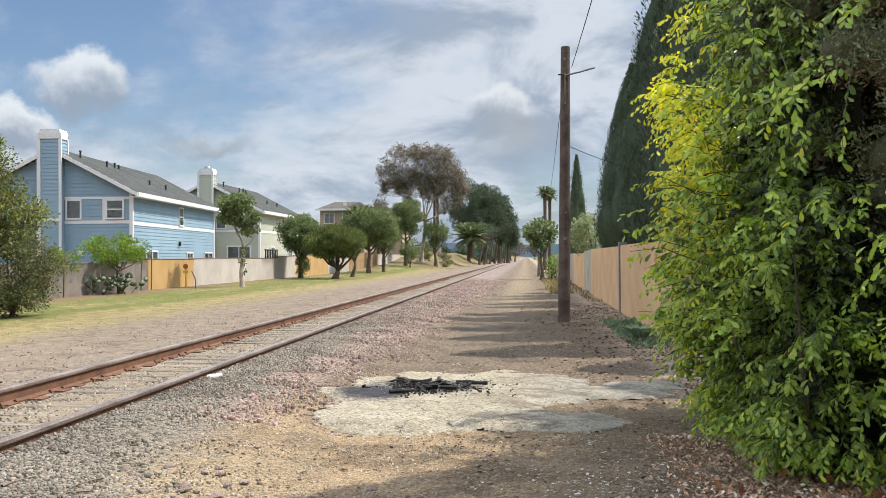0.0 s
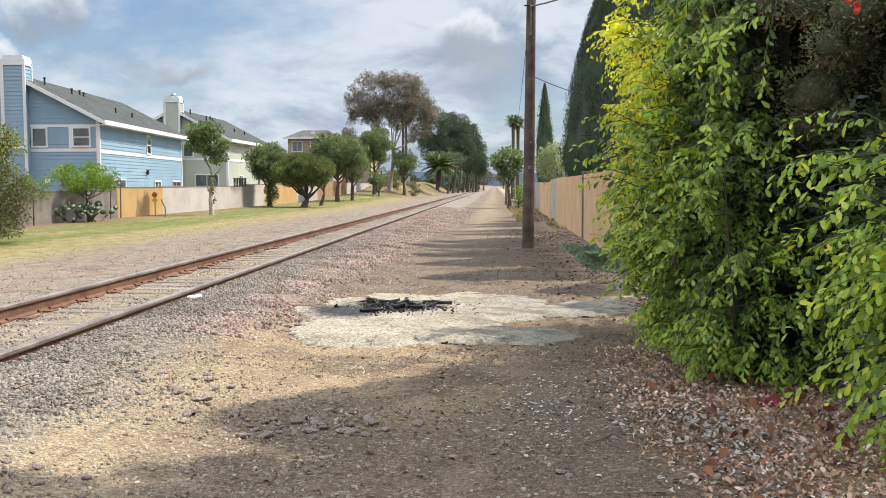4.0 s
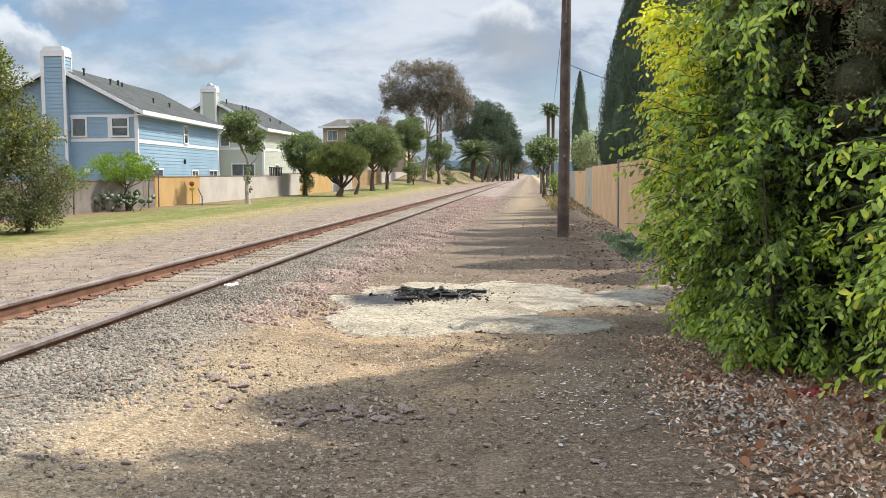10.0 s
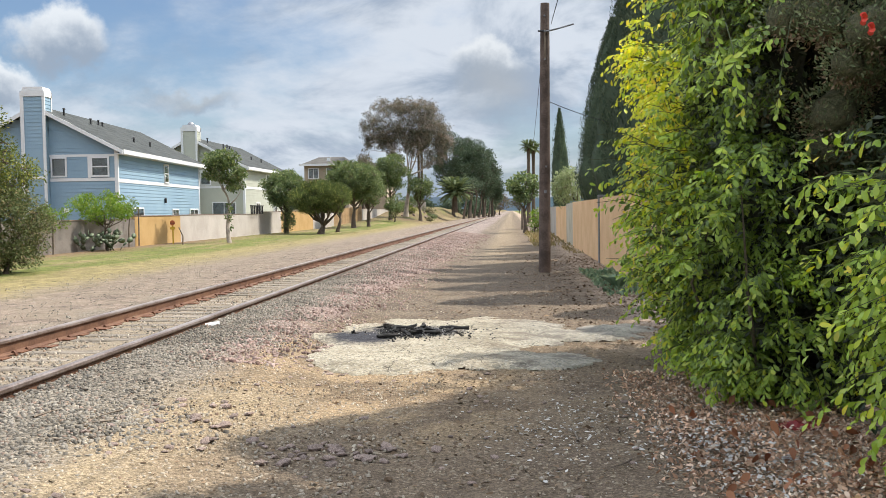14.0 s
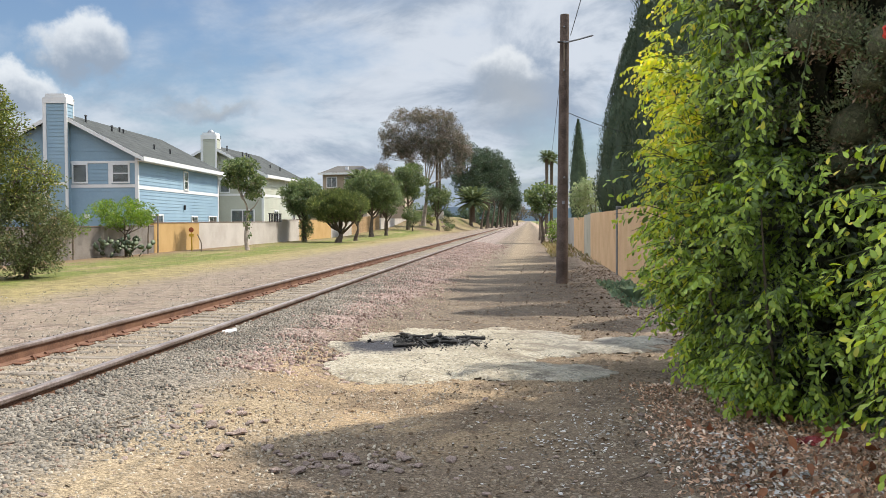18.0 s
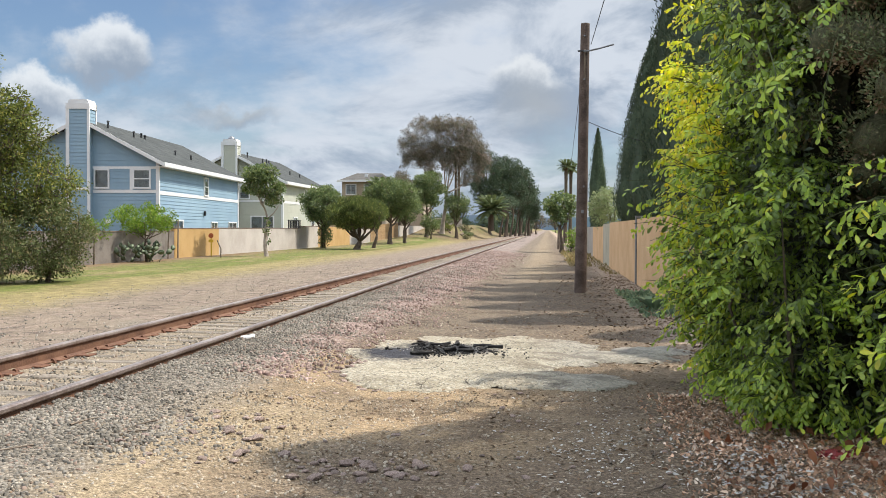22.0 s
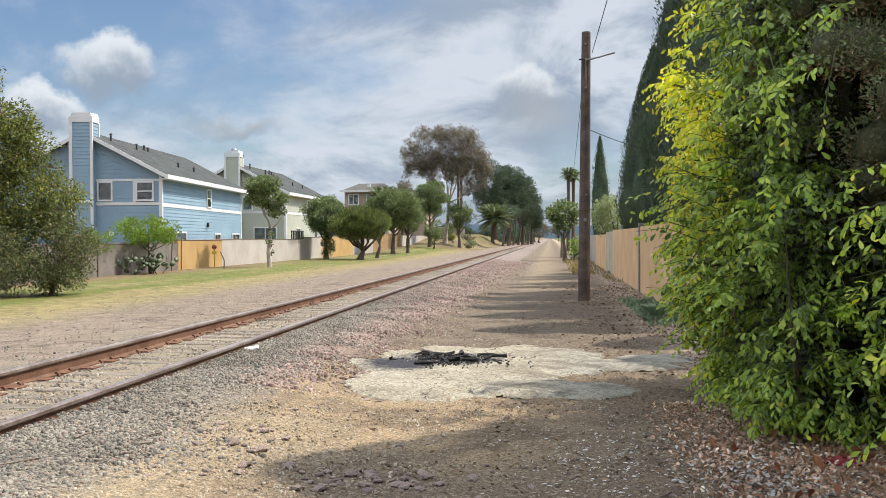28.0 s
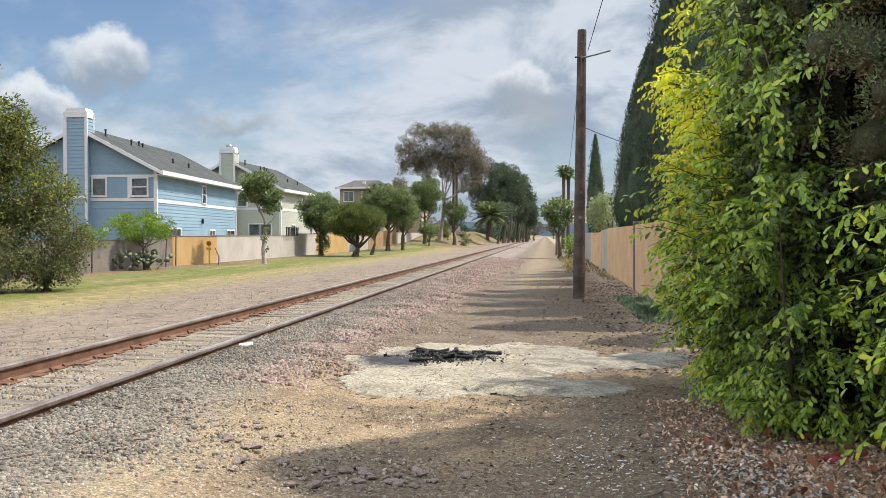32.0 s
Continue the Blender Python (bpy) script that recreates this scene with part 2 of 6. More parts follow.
        edge = k.math("ADD", k.math("MULTIPLY", wob, 0.45), k.math("SUBTRACT", x, k.ramp(y, 8.0, 24.0, 0.0, 0.55)))
        c = k.mix(k.ramp(edge, -2.35, -2.9), dirt, stone)
        left = k.mix(k.math("ADD", k.math("MULTIPLY", grain, 0.6), k.math("MULTIPLY", n_fine, 0.4)), (0.125, 0.093, 0.071), (0.315, 0.250, 0.198))
        left = k.n("ShaderNodeHueSaturation", Value=k.ramp(k.noise(4.0, v, 7.0, 0.75), 0.36, 0.64, 0.52, 1.22), Color=left)
        left = k.mix(k.ramp(grain, 0.93, 0.98, 0.0, 0.8), left, (0.0816, 0.0578, 0.0442))
        left = k.mix(k.ramp(n_mid, 0.42, 0.60, 0.0, 0.6), left, (0.225, 0.182, 0.135))
        bed = k.mix(k.math("ADD", k.math("MULTIPLY", speck, 0.5), k.math("MULTIPLY", n_fine, 0.5)), (0.136, 0.105, 0.0748), (0.32, 0.265, 0.194))
        c = k.mix(k.math("MULTIPLY", k.ramp(x, -3.84, -3.95), k.ramp(x, -5.46, -5.36)), c, bed)
        c = k.mix(k.ramp(xw, -5.2, -6.2), c, left)
        green = k.mix(n_fine, (0.082, 0.102, 0.024), (0.165, 0.172, 0.050))
        straw = k.mix(n_fine, (0.185, 0.150, 0.066), (0.27, 0.222, 0.112))
        turf_tone = k.ramp(k.noise(3.2, v, 6.0, 0.75), 0.32, 0.68, 0.62, 1.3)
        turf = k.mix(k.ramp(k.math("ADD", k.math("MULTIPLY", k.noise(1.0, k.n("ShaderNodeMapping", Vector=v, Scale=(0.9, 0.14, 1.0)), 5.0, 0.6), 0.75), k.math("MULTIPLY", n_big, 0.35)), 0.51, 0.72), green, straw)
        bare = k.noise(0.9, k.n("ShaderNodeMapping", Vector=v, Scale=(1.0, 0.30, 1.0), Location=(7.0, 2.0, 0.0)), 7.0, 0.7)
        turf = k.mix(k.ramp(bare, 0.51, 0.66, 0.0, 0.75), turf, k.mix(n_fine, (0.13, 0.095, 0.05), (0.23, 0.175, 0.10)))
        turf = k.n("ShaderNodeHueSaturation", Value=turf_tone, Color=turf)
        straw = k.n("ShaderNodeHueSaturation", Value=turf_tone, Color=straw)
        c = k.mix(k.ramp(xw, -10.6, -11.6), c, turf)
        c = k.mix(k.math("MULTIPLY", k.ramp(xw, -8.4, -10.6), k.ramp(xw, -12.6, -11.2)), c, straw)
        c = k.mix(k.math("MULTIPLY", k.ramp(k.math("ADD", x, k.math("MULTIPLY", wob, 0.4)), -16.2, -17.0), k.ramp(y, 60.0, 50.0)), c, (0.163, 0.109, 0.068))
        mound = k.math("MULTIPLY", k.ramp(k.math("ADD", y, k.math("MULTIPLY", wob, 4.0)), 104.0, 118.0), k.ramp(xw, -8.0, -9.5))
        c = k.mix(k.math("MULTIPLY", mound, k.ramp(k.noise(0.35, v, 7.0, 0.75), 0.42, 0.56, 0.1, 0.95)), c, k.mix(n_mid, (0.085, 0.060, 0.034), (0.20, 0.142, 0.085)))
        c = k.mix(k.math("MULTIPLY", k.ramp(k.math("ADD", x, wob), -14.2, -16.6), k.ramp(n_mid, 0.40, 0.58, 0.0, 0.85)), c, k.mix(n_fine, (0.12, 0.082, 0.05), (0.25, 0.18, 0.11)))
        far_right = k.ramp(xw, 3.0, 4.5)
        c = k.mix(far_right, c, green)
        c = k.n("ShaderNodeHueSaturation", Value=k.ramp(n_grit, 0.36, 0.64, 0.68, 1.30), Color=c)
        h = k.math("ADD", k.math("MULTIPLY", n_fine, 0.5), k.math("ADD", n_grit, k.math("MULTIPLY", cell.outputs["Distance"], -0.8)))
        return c, h, 0.55

    return shader("earth", make, 0.95, spec=0.15)


M = {
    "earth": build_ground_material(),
    "rail": plain("rusty_rail", (0.100, 0.048, 0.030), (0.185, 0.098, 0.060), 3.0, 40.0, 0.3, 0.75, 0.15),
    "railhead": plain("worn_rail_top", (0.17, 0.125, 0.105), (0.34, 0.285, 0.26), 2.0, 30.0, 0.1, 0.38, 0.5),
    "tie": plain("weathered_tie", (0.129, 0.105, 0.0816), (0.252, 0.214, 0.17), 4.0, 30.0, 0.6, 0.9, jitter=0.25),
    "iron": plain("rusty_iron", (0.0816, 0.034, 0.019), (0.163, 0.0748, 0.0408), 9.0, 60.0, 0.4, 0.8),
    "pole": plain("creosoted_pole", (0.0663, 0.04602, 0.03672), (0.1508, 0.1105, 0.08991), 3.0, 30.0, 0.6, 0.85),
    "wood": plain("grey_wood", (0.109, 0.0816, 0.0612), (0.204, 0.163, 0.122), 5.0, 50.0, 0.5, 0.85, jitter=0.2),
    "steel": plain("galvanised_steel", (0.204, 0.211, 0.224), (0.286, 0.292, 0.306), 9.0, 80.0, 0.1, 0.45, 0.8),
    "wire": plain("black_wire", (0.0136, 0.0136, 0.0136), (0.0272, 0.0272, 0.0272), 9.0, 80.0, 0.1, 0.6),
    "orange_wall": plain("ochre_painted_block", (0.374, 0.231, 0.085), (0.449, 0.292, 0.122), 0.7, 25.0, 0.35, 0.9),
    "cream_wall": plain("cream_painted_block", (0.3694, 0.329, 0.289), (0.4584, 0.4172, 0.373), 0.7, 25.0, 0.35, 0.9),
    "tan_wall": plain("tan_painted_block", (0.647, 0.4021, 0.201), (0.7549, 0.5027, 0.2809), 0.8, 25.0, 0.35, 0.9),
    "pale_patch": plain("overpainted_block", (0.40, 0.36, 0.27), (0.54, 0.49, 0.38), 0.9, 25.0, 0.35, 0.9),
    "grey_block": plain("bare_grey_block", (0.143, 0.122, 0.105), (0.211, 0.187, 0.163), 1.2, 25.0, 0.4, 0.9),
    "cap": plain("brick_cap", (0.129, 0.0884, 0.068), (0.211, 0.156, 0.122), 2.0, 30.0, 0.4, 0.9),
    "blue": plain("blue_siding_paint", (0.215, 0.320, 0.405), (0.255, 0.365, 0.445), 0.5, 14.0, 0.12, 0.7),
    "sage": plain("pale_sage_siding_paint", (0.4039, 0.4122, 0.3398), (0.4681, 0.4764, 0.3956), 0.5, 14.0, 0.12, 0.7),
    "beige": plain("beige_stucco", (0.3096, 0.2532, 0.1872), (0.3756, 0.3096, 0.2364), 0.8, 30.0, 0.4, 0.9),
    "trim": plain("white_trim_paint", (0.6272, 0.6362, 0.6362), (0.7168, 0.7168, 0.7078), 1.0, 20.0, 0.1, 0.55),
    "roof": plain("grey_asphalt_shingle", (0.034, 0.038, 0.037), (0.062, 0.067, 0.064), 1.2, 16.0, 0.5, 0.95),
    "roof2": plain("tan_grey_shingle", (0.06188, 0.05712, 0.05236), (0.0952, 0.0882, 0.0784), 1.2, 16.0, 0.5, 0.95),
    "dark": plain("dark_metal", (0.0122, 0.0122, 0.0136), (0.0272, 0.0272, 0.0286), 5.0, 40.0, 0.1, 0.6),
    "curtain": plain("grey_blind", (0.204, 0.197, 0.19), (0.286, 0.279, 0.265), 2.0, 30.0, 0.1, 0.9),
    "bark": plain("brown_bark", (0.0612, 0.0442, 0.0306), (0.136, 0.105, 0.0782), 6.0, 40.0, 0.7, 0.95),
    "pale_bark": plain("pale_gum_bark", (0.2565, 0.2066, 0.1647), (0.4226, 0.3672, 0.3024), 2.5, 30.0, 0.4, 0.9),
    "cactus": plain("prickly_pear_skin", (0.085, 0.115, 0.07), (0.155, 0.185, 0.11), 5.0, 40.0, 0.3, 0.6),
    "shoot": plain("green_shoot", (0.035, 0.045, 0.015), (0.085, 0.095, 0.035), 12.0, 60.0, 0.2, 0.8),
    # near-black: the shade inside hedge and conifers is put into this colour
    "thicket": plain("inner_shade_dark", (0.012, 0.014, 0.008), (0.035, 0.035, 0.02), 6.0, 40.0, 0.8, 0.95),
    "tuft": plain("conifer_tuft_heart", (0.085, 0.090, 0.050), (0.18, 0.175, 0.10), 30.0, 120.0, 1.0, 0.95),
    "twig": plain("twig", (0.068, 0.051, 0.034), (0.136, 0.109, 0.0748), 12.0, 60.0, 0.3, 0.9),
    "yellow": plain("yellow_sign_paint", (0.476, 0.313, 0.0204), (0.544, 0.374, 0.0408), 3.0, 40.0, 0.1, 0.6),
    "red": plain("faded_red", (0.286, 0.068, 0.0272), (0.374, 0.109, 0.0408), 5.0, 40.0, 0.1, 0.7),
    "char": plain("charred_wood", (0.00408, 0.00408, 0.00408), (0.0238, 0.0224, 0.0218), 12.0, 70.0, 0.8, 0.75),
    "burnt": plain("half_burnt_wood", (0.012, 0.010, 0.009), (0.10, 0.08, 0.068), 9.0, 50.0, 0.8, 0.8),
    "ash": plain("white_ash", (0.20, 0.195, 0.19), (0.38, 0.37, 0.36), 20.0, 80.0, 0.4, 0.95),
    "white": plain("white_paper", (0.56, 0.56, 0.56), (0.656, 0.656, 0.648), 8.0, 60.0, 0.1, 0.7),
    "red_flower": plain("scarlet_petal", (0.562, 0.0263, 0.015), (0.637, 0.0675, 0.0375), 9.0, 60.0, 0.1, 0.6),
    # the distance haze is put into this blue
    "far_hill": plain("far_hill", (0.19, 0.27, 0.36), (0.23, 0.31, 0.41), 0.004, 0.02, 0.0, 1.0, spec=0.0),
    "rock": plain("reddish_rock", (0.16, 0.116, 0.098), (0.35, 0.265, 0.225), 7.0, 50.0, 0.5, 0.9, jitter=0.3),
}
LEAF = {
    "hedge": foliage("glossy_hedge_leaf", (0.078, 0.130, 0.022), (0.20, 0.29, 0.048), (0.32, 0.40, 0.075), 0.16, 0.34, 0.38, 0.45),
    "fresh": foliage("fresh_hedge_leaf", (0.21, 0.33, 0.050), (0.40, 0.52, 0.090), (0.55, 0.62, 0.12), 0.2, 0.42, 0.38, 0.45),
    # inner leaves: the shade of the gaps is put into this near-black green
    "old": foliage("shaded_old_leaf", (0.0126, 0.0231, 0.00672), (0.0273, 0.042, 0.01176), (0.042, 0.0504, 0.0126), 0.14, 0.05, 0.4, 0.4),
    # young leaves, with the sunlight on the far rim put into their yellow
    "young": foliage("sunlit_young_leaf", (0.38, 0.46, 0.06), (0.58, 0.60, 0.085), (0.72, 0.60, 0.10), 0.25, 0.43, 0.45, 0.3),
    "cypress": foliage("cypress_spray", (0.047, 0.073, 0.047), (0.090, 0.118, 0.073), (0.1326, 0.156, 0.07776), 0.1, 0.10, 0.7, 0.15),
    "juniper": foliage("dull_conifer_spray", (0.115, 0.15, 0.078), (0.23, 0.27, 0.14), (0.30, 0.27, 0.155), 0.2, 0.10, 0.7, 0.15),
    "withered": foliage("withered_conifer_spray", (0.15, 0.108, 0.07), (0.28, 0.205, 0.135), (0.34, 0.245, 0.16), 0.2, 0.05, 0.8, 0.1),
    "broad": foliage("broad_leaf", (0.062, 0.098, 0.040), (0.16, 0.205, 0.080), (0.27, 0.30, 0.12), 0.18, 0.28, 0.5, 0.3),
    "bright": foliage("bright_shrub_leaf", (0.0756, 0.1428, 0.02184), (0.168, 0.2604, 0.0462), (0.2604, 0.3192, 0.0672), 0.2, 0.32),
    "olive": foliage("olive_leaf", (0.045, 0.070, 0.022), (0.19, 0.22, 0.06), (0.36, 0.34, 0.09), 0.2, 0.28),
    "dry": foliage("dry_shrub_leaf", (0.1098, 0.1176, 0.0588), (0.2038, 0.196, 0.1098), (0.2822, 0.2274, 0.1333), 0.3, 0.2),
    "brush": foliage("brush_leaf", (0.050, 0.072, 0.026), (0.14, 0.175, 0.056), (0.30, 0.32, 0.11), 0.22, 0.25),
    "weed_dry": foliage("grey_green_shrub_leaf", (0.055, 0.074, 0.028), (0.145, 0.172, 0.070), (0.30, 0.25, 0.13), 0.25, 0.2),
    "gum": foliage("gum_leaf", (0.078, 0.080, 0.056), (0.180, 0.165, 0.120), (0.24, 0.165, 0.115), 0.30, 0.25),
    "weed": foliage("wall_weed", (0.10, 0.16, 0.10), (0.21, 0.29, 0.18), (0.28, 0.33, 0.18), 0.2, 0.25),
    # pine green lightened to take in the distance haze
    "pine": foliage("dark_pine_tuft", (0.048, 0.074, 0.046), (0.098, 0.135, 0.082), (0.15, 0.18, 0.105), 0.15, 0.15),
    "palm": foliage("palm_frond", (0.060, 0.085, 0.040), (0.13, 0.16, 0.075), (0.22, 0.21, 0.11), 0.2, 0.25),
    "pale": foliage("silvery_leaf", (0.182, 0.2275, 0.1092), (0.2912, 0.3367, 0.182), (0.364, 0.364, 0.2366), 0.2, 0.3),
    "straw": foliage("dry_grass", (0.20, 0.165, 0.075), (0.28, 0.235, 0.125), (0.17, 0.16, 0.06), 0.2, 0.3),
    "grass": foliage("lawn_blade", (0.1232, 0.1512, 0.03465), (0.2173, 0.2268, 0.06237), (0.3188, 0.2873, 0.1178), 0.3, 0.3),
    "chip": foliage("brown_chip", (0.075, 0.050, 0.032), (0.24, 0.165, 0.105), (0.50, 0.40, 0.30), 0.07, 0.0, 0.9, 0.1),
    "grit": foliage("tan_grit", (0.125, 0.092, 0.060), (0.31, 0.24, 0.165), (0.42, 0.35, 0.27), 0.2, 0.0, 0.95, 0.15),
    "clod": foliage("dark_earth_clod", (0.115, 0.084, 0.060), (0.225, 0.165, 0.117), (0.39, 0.3, 0.21), 0.12, 0.0, 0.95, 0.1),
    "litter": foliage("dead_leaf", (0.20, 0.115, 0.070), (0.66, 0.44, 0.30), (0.87, 0.75, 0.62), 0.28, 0.1, 0.7, 0.2),
    "rust": foliage("rusty_leaf", (0.16, 0.062, 0.032), (0.36, 0.165, 0.085), (0.46, 0.30, 0.16), 0.2, 0.15, 0.7, 0.2),
    "bits": foliage("pale_scraps", (0.425, 0.4123, 0.391), (0.595, 0.578, 0.5525), (0.238, 0.2142, 0.1785), 0.2, 0.05, 0.8, 0.2),
    "ballast": foliage("ballast_stone", (0.100, 0.090, 0.076), (0.285, 0.256, 0.214), (0.25, 0.180, 0.142), 0.14, 0.0, 0.9, 0.2),
    "pink": foliage("pinkish_ballast_stone", (0.15, 0.096, 0.080), (0.37, 0.275, 0.24), (0.29, 0.24, 0.195), 0.25, 0.0, 0.9, 0.2),
    "pebble": foliage("pale_pebble", (0.231, 0.189, 0.14), (0.434, 0.378, 0.301), (0.21, 0.147, 0.105), 0.3, 0.0, 0.9, 0.2),
}


# ---- mesh helpers ----
def mesh_np(name, verts, faces, material, smooth=False):
    """A mesh from arrays of vertices and of equal-sided faces."""
    verts, faces = np.asarray(verts, "f4").reshape(-1, 3), np.asarray(faces, "i4")
    me = bpy.data.meshes.new(name)
    n, s = faces.shape
    me.vertices.add(len(verts))
    me.vertices.foreach_set("co", verts.ravel())
    me.loops.add(n * s)
    me.loops.foreach_set("vertex_index", faces.ravel())
    me.polygons.add(n)
    me.polygons.foreach_set("loop_start", np.arange(0, n * s, s, dtype="i4"))
    me.update(calc_edges=True)
    me.polygons.foreach_set("use_smooth", np.full(n, smooth))
    me.materials.append(material)
    return me


def link(name, me, parent=None, label="", kind=""):
    ob = new(name, me)
    ob.parent = parent
    return tagged(ob, label, kind=kind)


def part(name, bm, material, parent=None, label="", smooth=False):
    me = bpy.data.meshes.new(name)
    for f in bm.faces:
        f.smooth = smooth
    bm.to_mesh(me)
    bm.free()
    me.materials.append(material)
    return link(name, me, parent, label)


def thing(name, x, y, z, label, category, group="", rz=0, kind=""):
    ob = new(name)
    ob.matrix_basis = pose(x, y, z, 0, 0, rz)
    ob.empty_display_size = 0.2
    return tagged(ob, label, category, group, kind)


def box(x0, x1, y0, y1, z0, z1, bevel=0.0, bm=None):
    bm = bm or bmesh.new()
    vs = [bm.verts.new((x, y, z)) for z in (z0, z1) for y in (y0, y1) for x in (x0, x1)]
    fs = [bm.faces.new([vs[i] for i in f]) for f in ((0, 2, 3, 1), (4, 5, 7, 6), (0, 1, 5, 4), (2, 6, 7, 3), (0, 4, 6, 2), (1, 3, 7, 5))]
    if bevel:
        bmesh.ops.bevel(bm, geom=list({e for f in fs for e in f.edges}), offset=bevel, segments=1, affect="EDGES")
    return bm


def prism(outline, y0, y1, axis="y", bm=None):
    """The outline (pairs), drawn out between y0 and y1 along the axis."""
    bm = bm or bmesh.new()
    put = {"y": lambda a, b, t: (a, t, b), "x": lambda a, b, t: (t, a, b), "z": lambda a, b, t: (a, b, t)}[axis]
    A = [bm.verts.new(put(a, b, y0)) for a, b in outline]
    B = [bm.verts.new(put(a, b, y1)) for a, b in outline]
    n = len(outline)
    bm.faces.new(A)
    bm.faces.new(B[::-1])
    for i in range(n):
        j = (i + 1) % n
        bm.faces.new((A[j], A[i], B[i], B[j]))
    bmesh.ops.recalc_face_normals(bm, faces=bm.faces[:])
    return bm


def tubes(paths, sides=6):
    """Arrays of vertices and quads for tapered tubes; each path is a list of (point, radius)."""
    V, F = [], []
    ang = np.linspace(0, 2 * np.pi, sides, endpoint=False)
    for path in paths:
        p = np.array([q[0] for q in path], float)
        r = np.array([q[1] for q in path], float)
        d = np.gradient(p, axis=0)
        d /= np.linalg.norm(d, axis=1)[:, None] + 1e-9
        side = np.cross(d, (0.31, 0.17, 0.93) if abs(d[0][2]) < 0.8 else (0.95, 0.2, 0.1))
        side /= np.linalg.norm(side, axis=1)[:, None] + 1e-9
        other = np.cross(d, side)
        base = len(V) and sum(len(v) for v in V)
        ring = p[:, None] + r[:, None, None] * (np.cos(ang)[None, :, None] * side[:, None] + np.sin(ang)[None, :, None] * other[:, None])
        V.append(ring.reshape(-1, 3))
        for i in range(len(p) - 1):
            for j in range(sides):
                a, b = base + i * sides + j, base + i * sides + (j + 1) % sides
                F.append((a, b, b + sides, a + sides))
    return np.concatenate(V), np.array(F)


def unit(a):
    return a / (np.linalg.norm(a, axis=-1, keepdims=True) + 1e-9)


def leaf_mesh(name, pos, way, up, length, width, material, fine=False):
    """Folded, drooping leaves at pos that point along way with their upper side towards up."""
    way = unit(np.asarray(way, float))
    side = unit(np.cross(way, up))
    nor = np.cross(side, way)
    L, W = np.broadcast_to(length, len(pos))[:, None], np.broadcast_to(width, len(pos))[:, None]
    if fine:
        tab = ((0, 0, 0), (0.30, -0.30, 0.08), (0.30, 0, 0), (0.30, 0.30, 0.08), (0.64, -0.50, 0.07), (0.64, 0, -0.05), (0.64, 0.50, 0.07), (0.90, -0.33, -0.06), (0.90, 0, -0.17), (0.90, 0.33, -0.06), (1, 0, -0.26))
        fac = ((0, 2, 1), (0, 3, 2), (1, 2, 5), (1, 5, 4), (2, 3, 6), (2, 6, 5), (4, 5, 8), (4, 8, 7), (5, 6, 9), (5, 9, 8), (7, 8, 10), (8, 9, 10))
    else:
        tab = ((0, 0, 0), (0.55, -0.5, 0.08), (1, 0, -0.15), (0.55, 0.5, 0.08))
        fac = ((0, 2, 1), (0, 3, 2))
    V = np.stack([pos + way * L * a + side * W * b + nor * W * c for a, b, c in tab], 1)
    F = (np.arange(len(pos)) * len(tab))[:, None, None] + np.array(fac)[None]
    return mesh_np(name, V.reshape(-1, 3), F.reshape(-1, 3), material, smooth=fine)


RNG = np.random.default_rng(7)


def ball(n, flat=1.0):
    """n random points within a unit ball, more of them towards its skin."""
    d = unit(RNG.normal(size=(n, 3)))
    return d * (RNG.random((n, 1)) ** 0.28) * (1, 1, flat)


def stones(name, pos, size, material, flat=0.85):
    """Broken stones: one mesh of jagged lumps, open underneath."""
    n = len(pos)
    base = np.array([(a, b, c) for c in (-1, 1) for b in (-1, 1) for a in (-1, 1)], float) * 0.66
    base = base[None] * RNG.uniform(0.6, 1.25, (n, 8, 1)) + RNG.normal(0, 0.17, (n, 8, 3))
    base = base * RNG.uniform(0.75, 1.3, (n, 1, 3))
    base[:, :, 2] *= flat
    a = RNG.random(n) * 6.28
    c, s = np.cos(a)[:, None], np.sin(a)[:, None]
    base = np.stack((base[:, :, 0] * c - base[:, :, 1] * s, base[:, :, 0] * s + base[:, :, 1] * c, base[:, :, 2]), 2)
    V = np.asarray(pos)[:, None] + base * np.asarray(size).reshape(-1, 1, 1)
    fac = np.array(((4, 5, 7), (4, 7, 6), (0, 1, 5), (0, 5, 4), (1, 3, 7), (1, 7, 5), (3, 2, 6), (3, 6, 7), (2, 0, 4), (2, 4, 6)))
    F = (np.arange(n) * 8)[:, None, None] + fac[None]
    return mesh_np(name, V.reshape(-1, 3), F.reshape(-1, 3), material, True)


# ---- ground ----
def smooth(x, a, b):
    t = np.clip((np.asarray(x, float) - a) / (b - a), 0, 1)
    return t * t * (3 - 2 * t)


def height(x, y):
    """The lie of the land: a low ballast bed, flat verges, and a bank that rises far off on the track's far side."""
    bed = 0.195 * smooth(x, -1.2, -3.3) - 0.1135 * smooth(x, -3.80, -3.92) + 0.0935 * smooth(x, -5.33, -5.47) - 0.09 * smooth(x, -6.2, -9.0)
    verge = 0.03 * smooth(x, -11, -17)
    bank = (1.5 + 0.35 * np.sin(x * 0.9) * np.sin(y * 0.21)) * smooth(x, -10.0, -14.5) * smooth(y, 112, 150) + 0.5 * smooth(x, -10, -15) * smooth(y, 85, 115)
    return bed + verge + bank


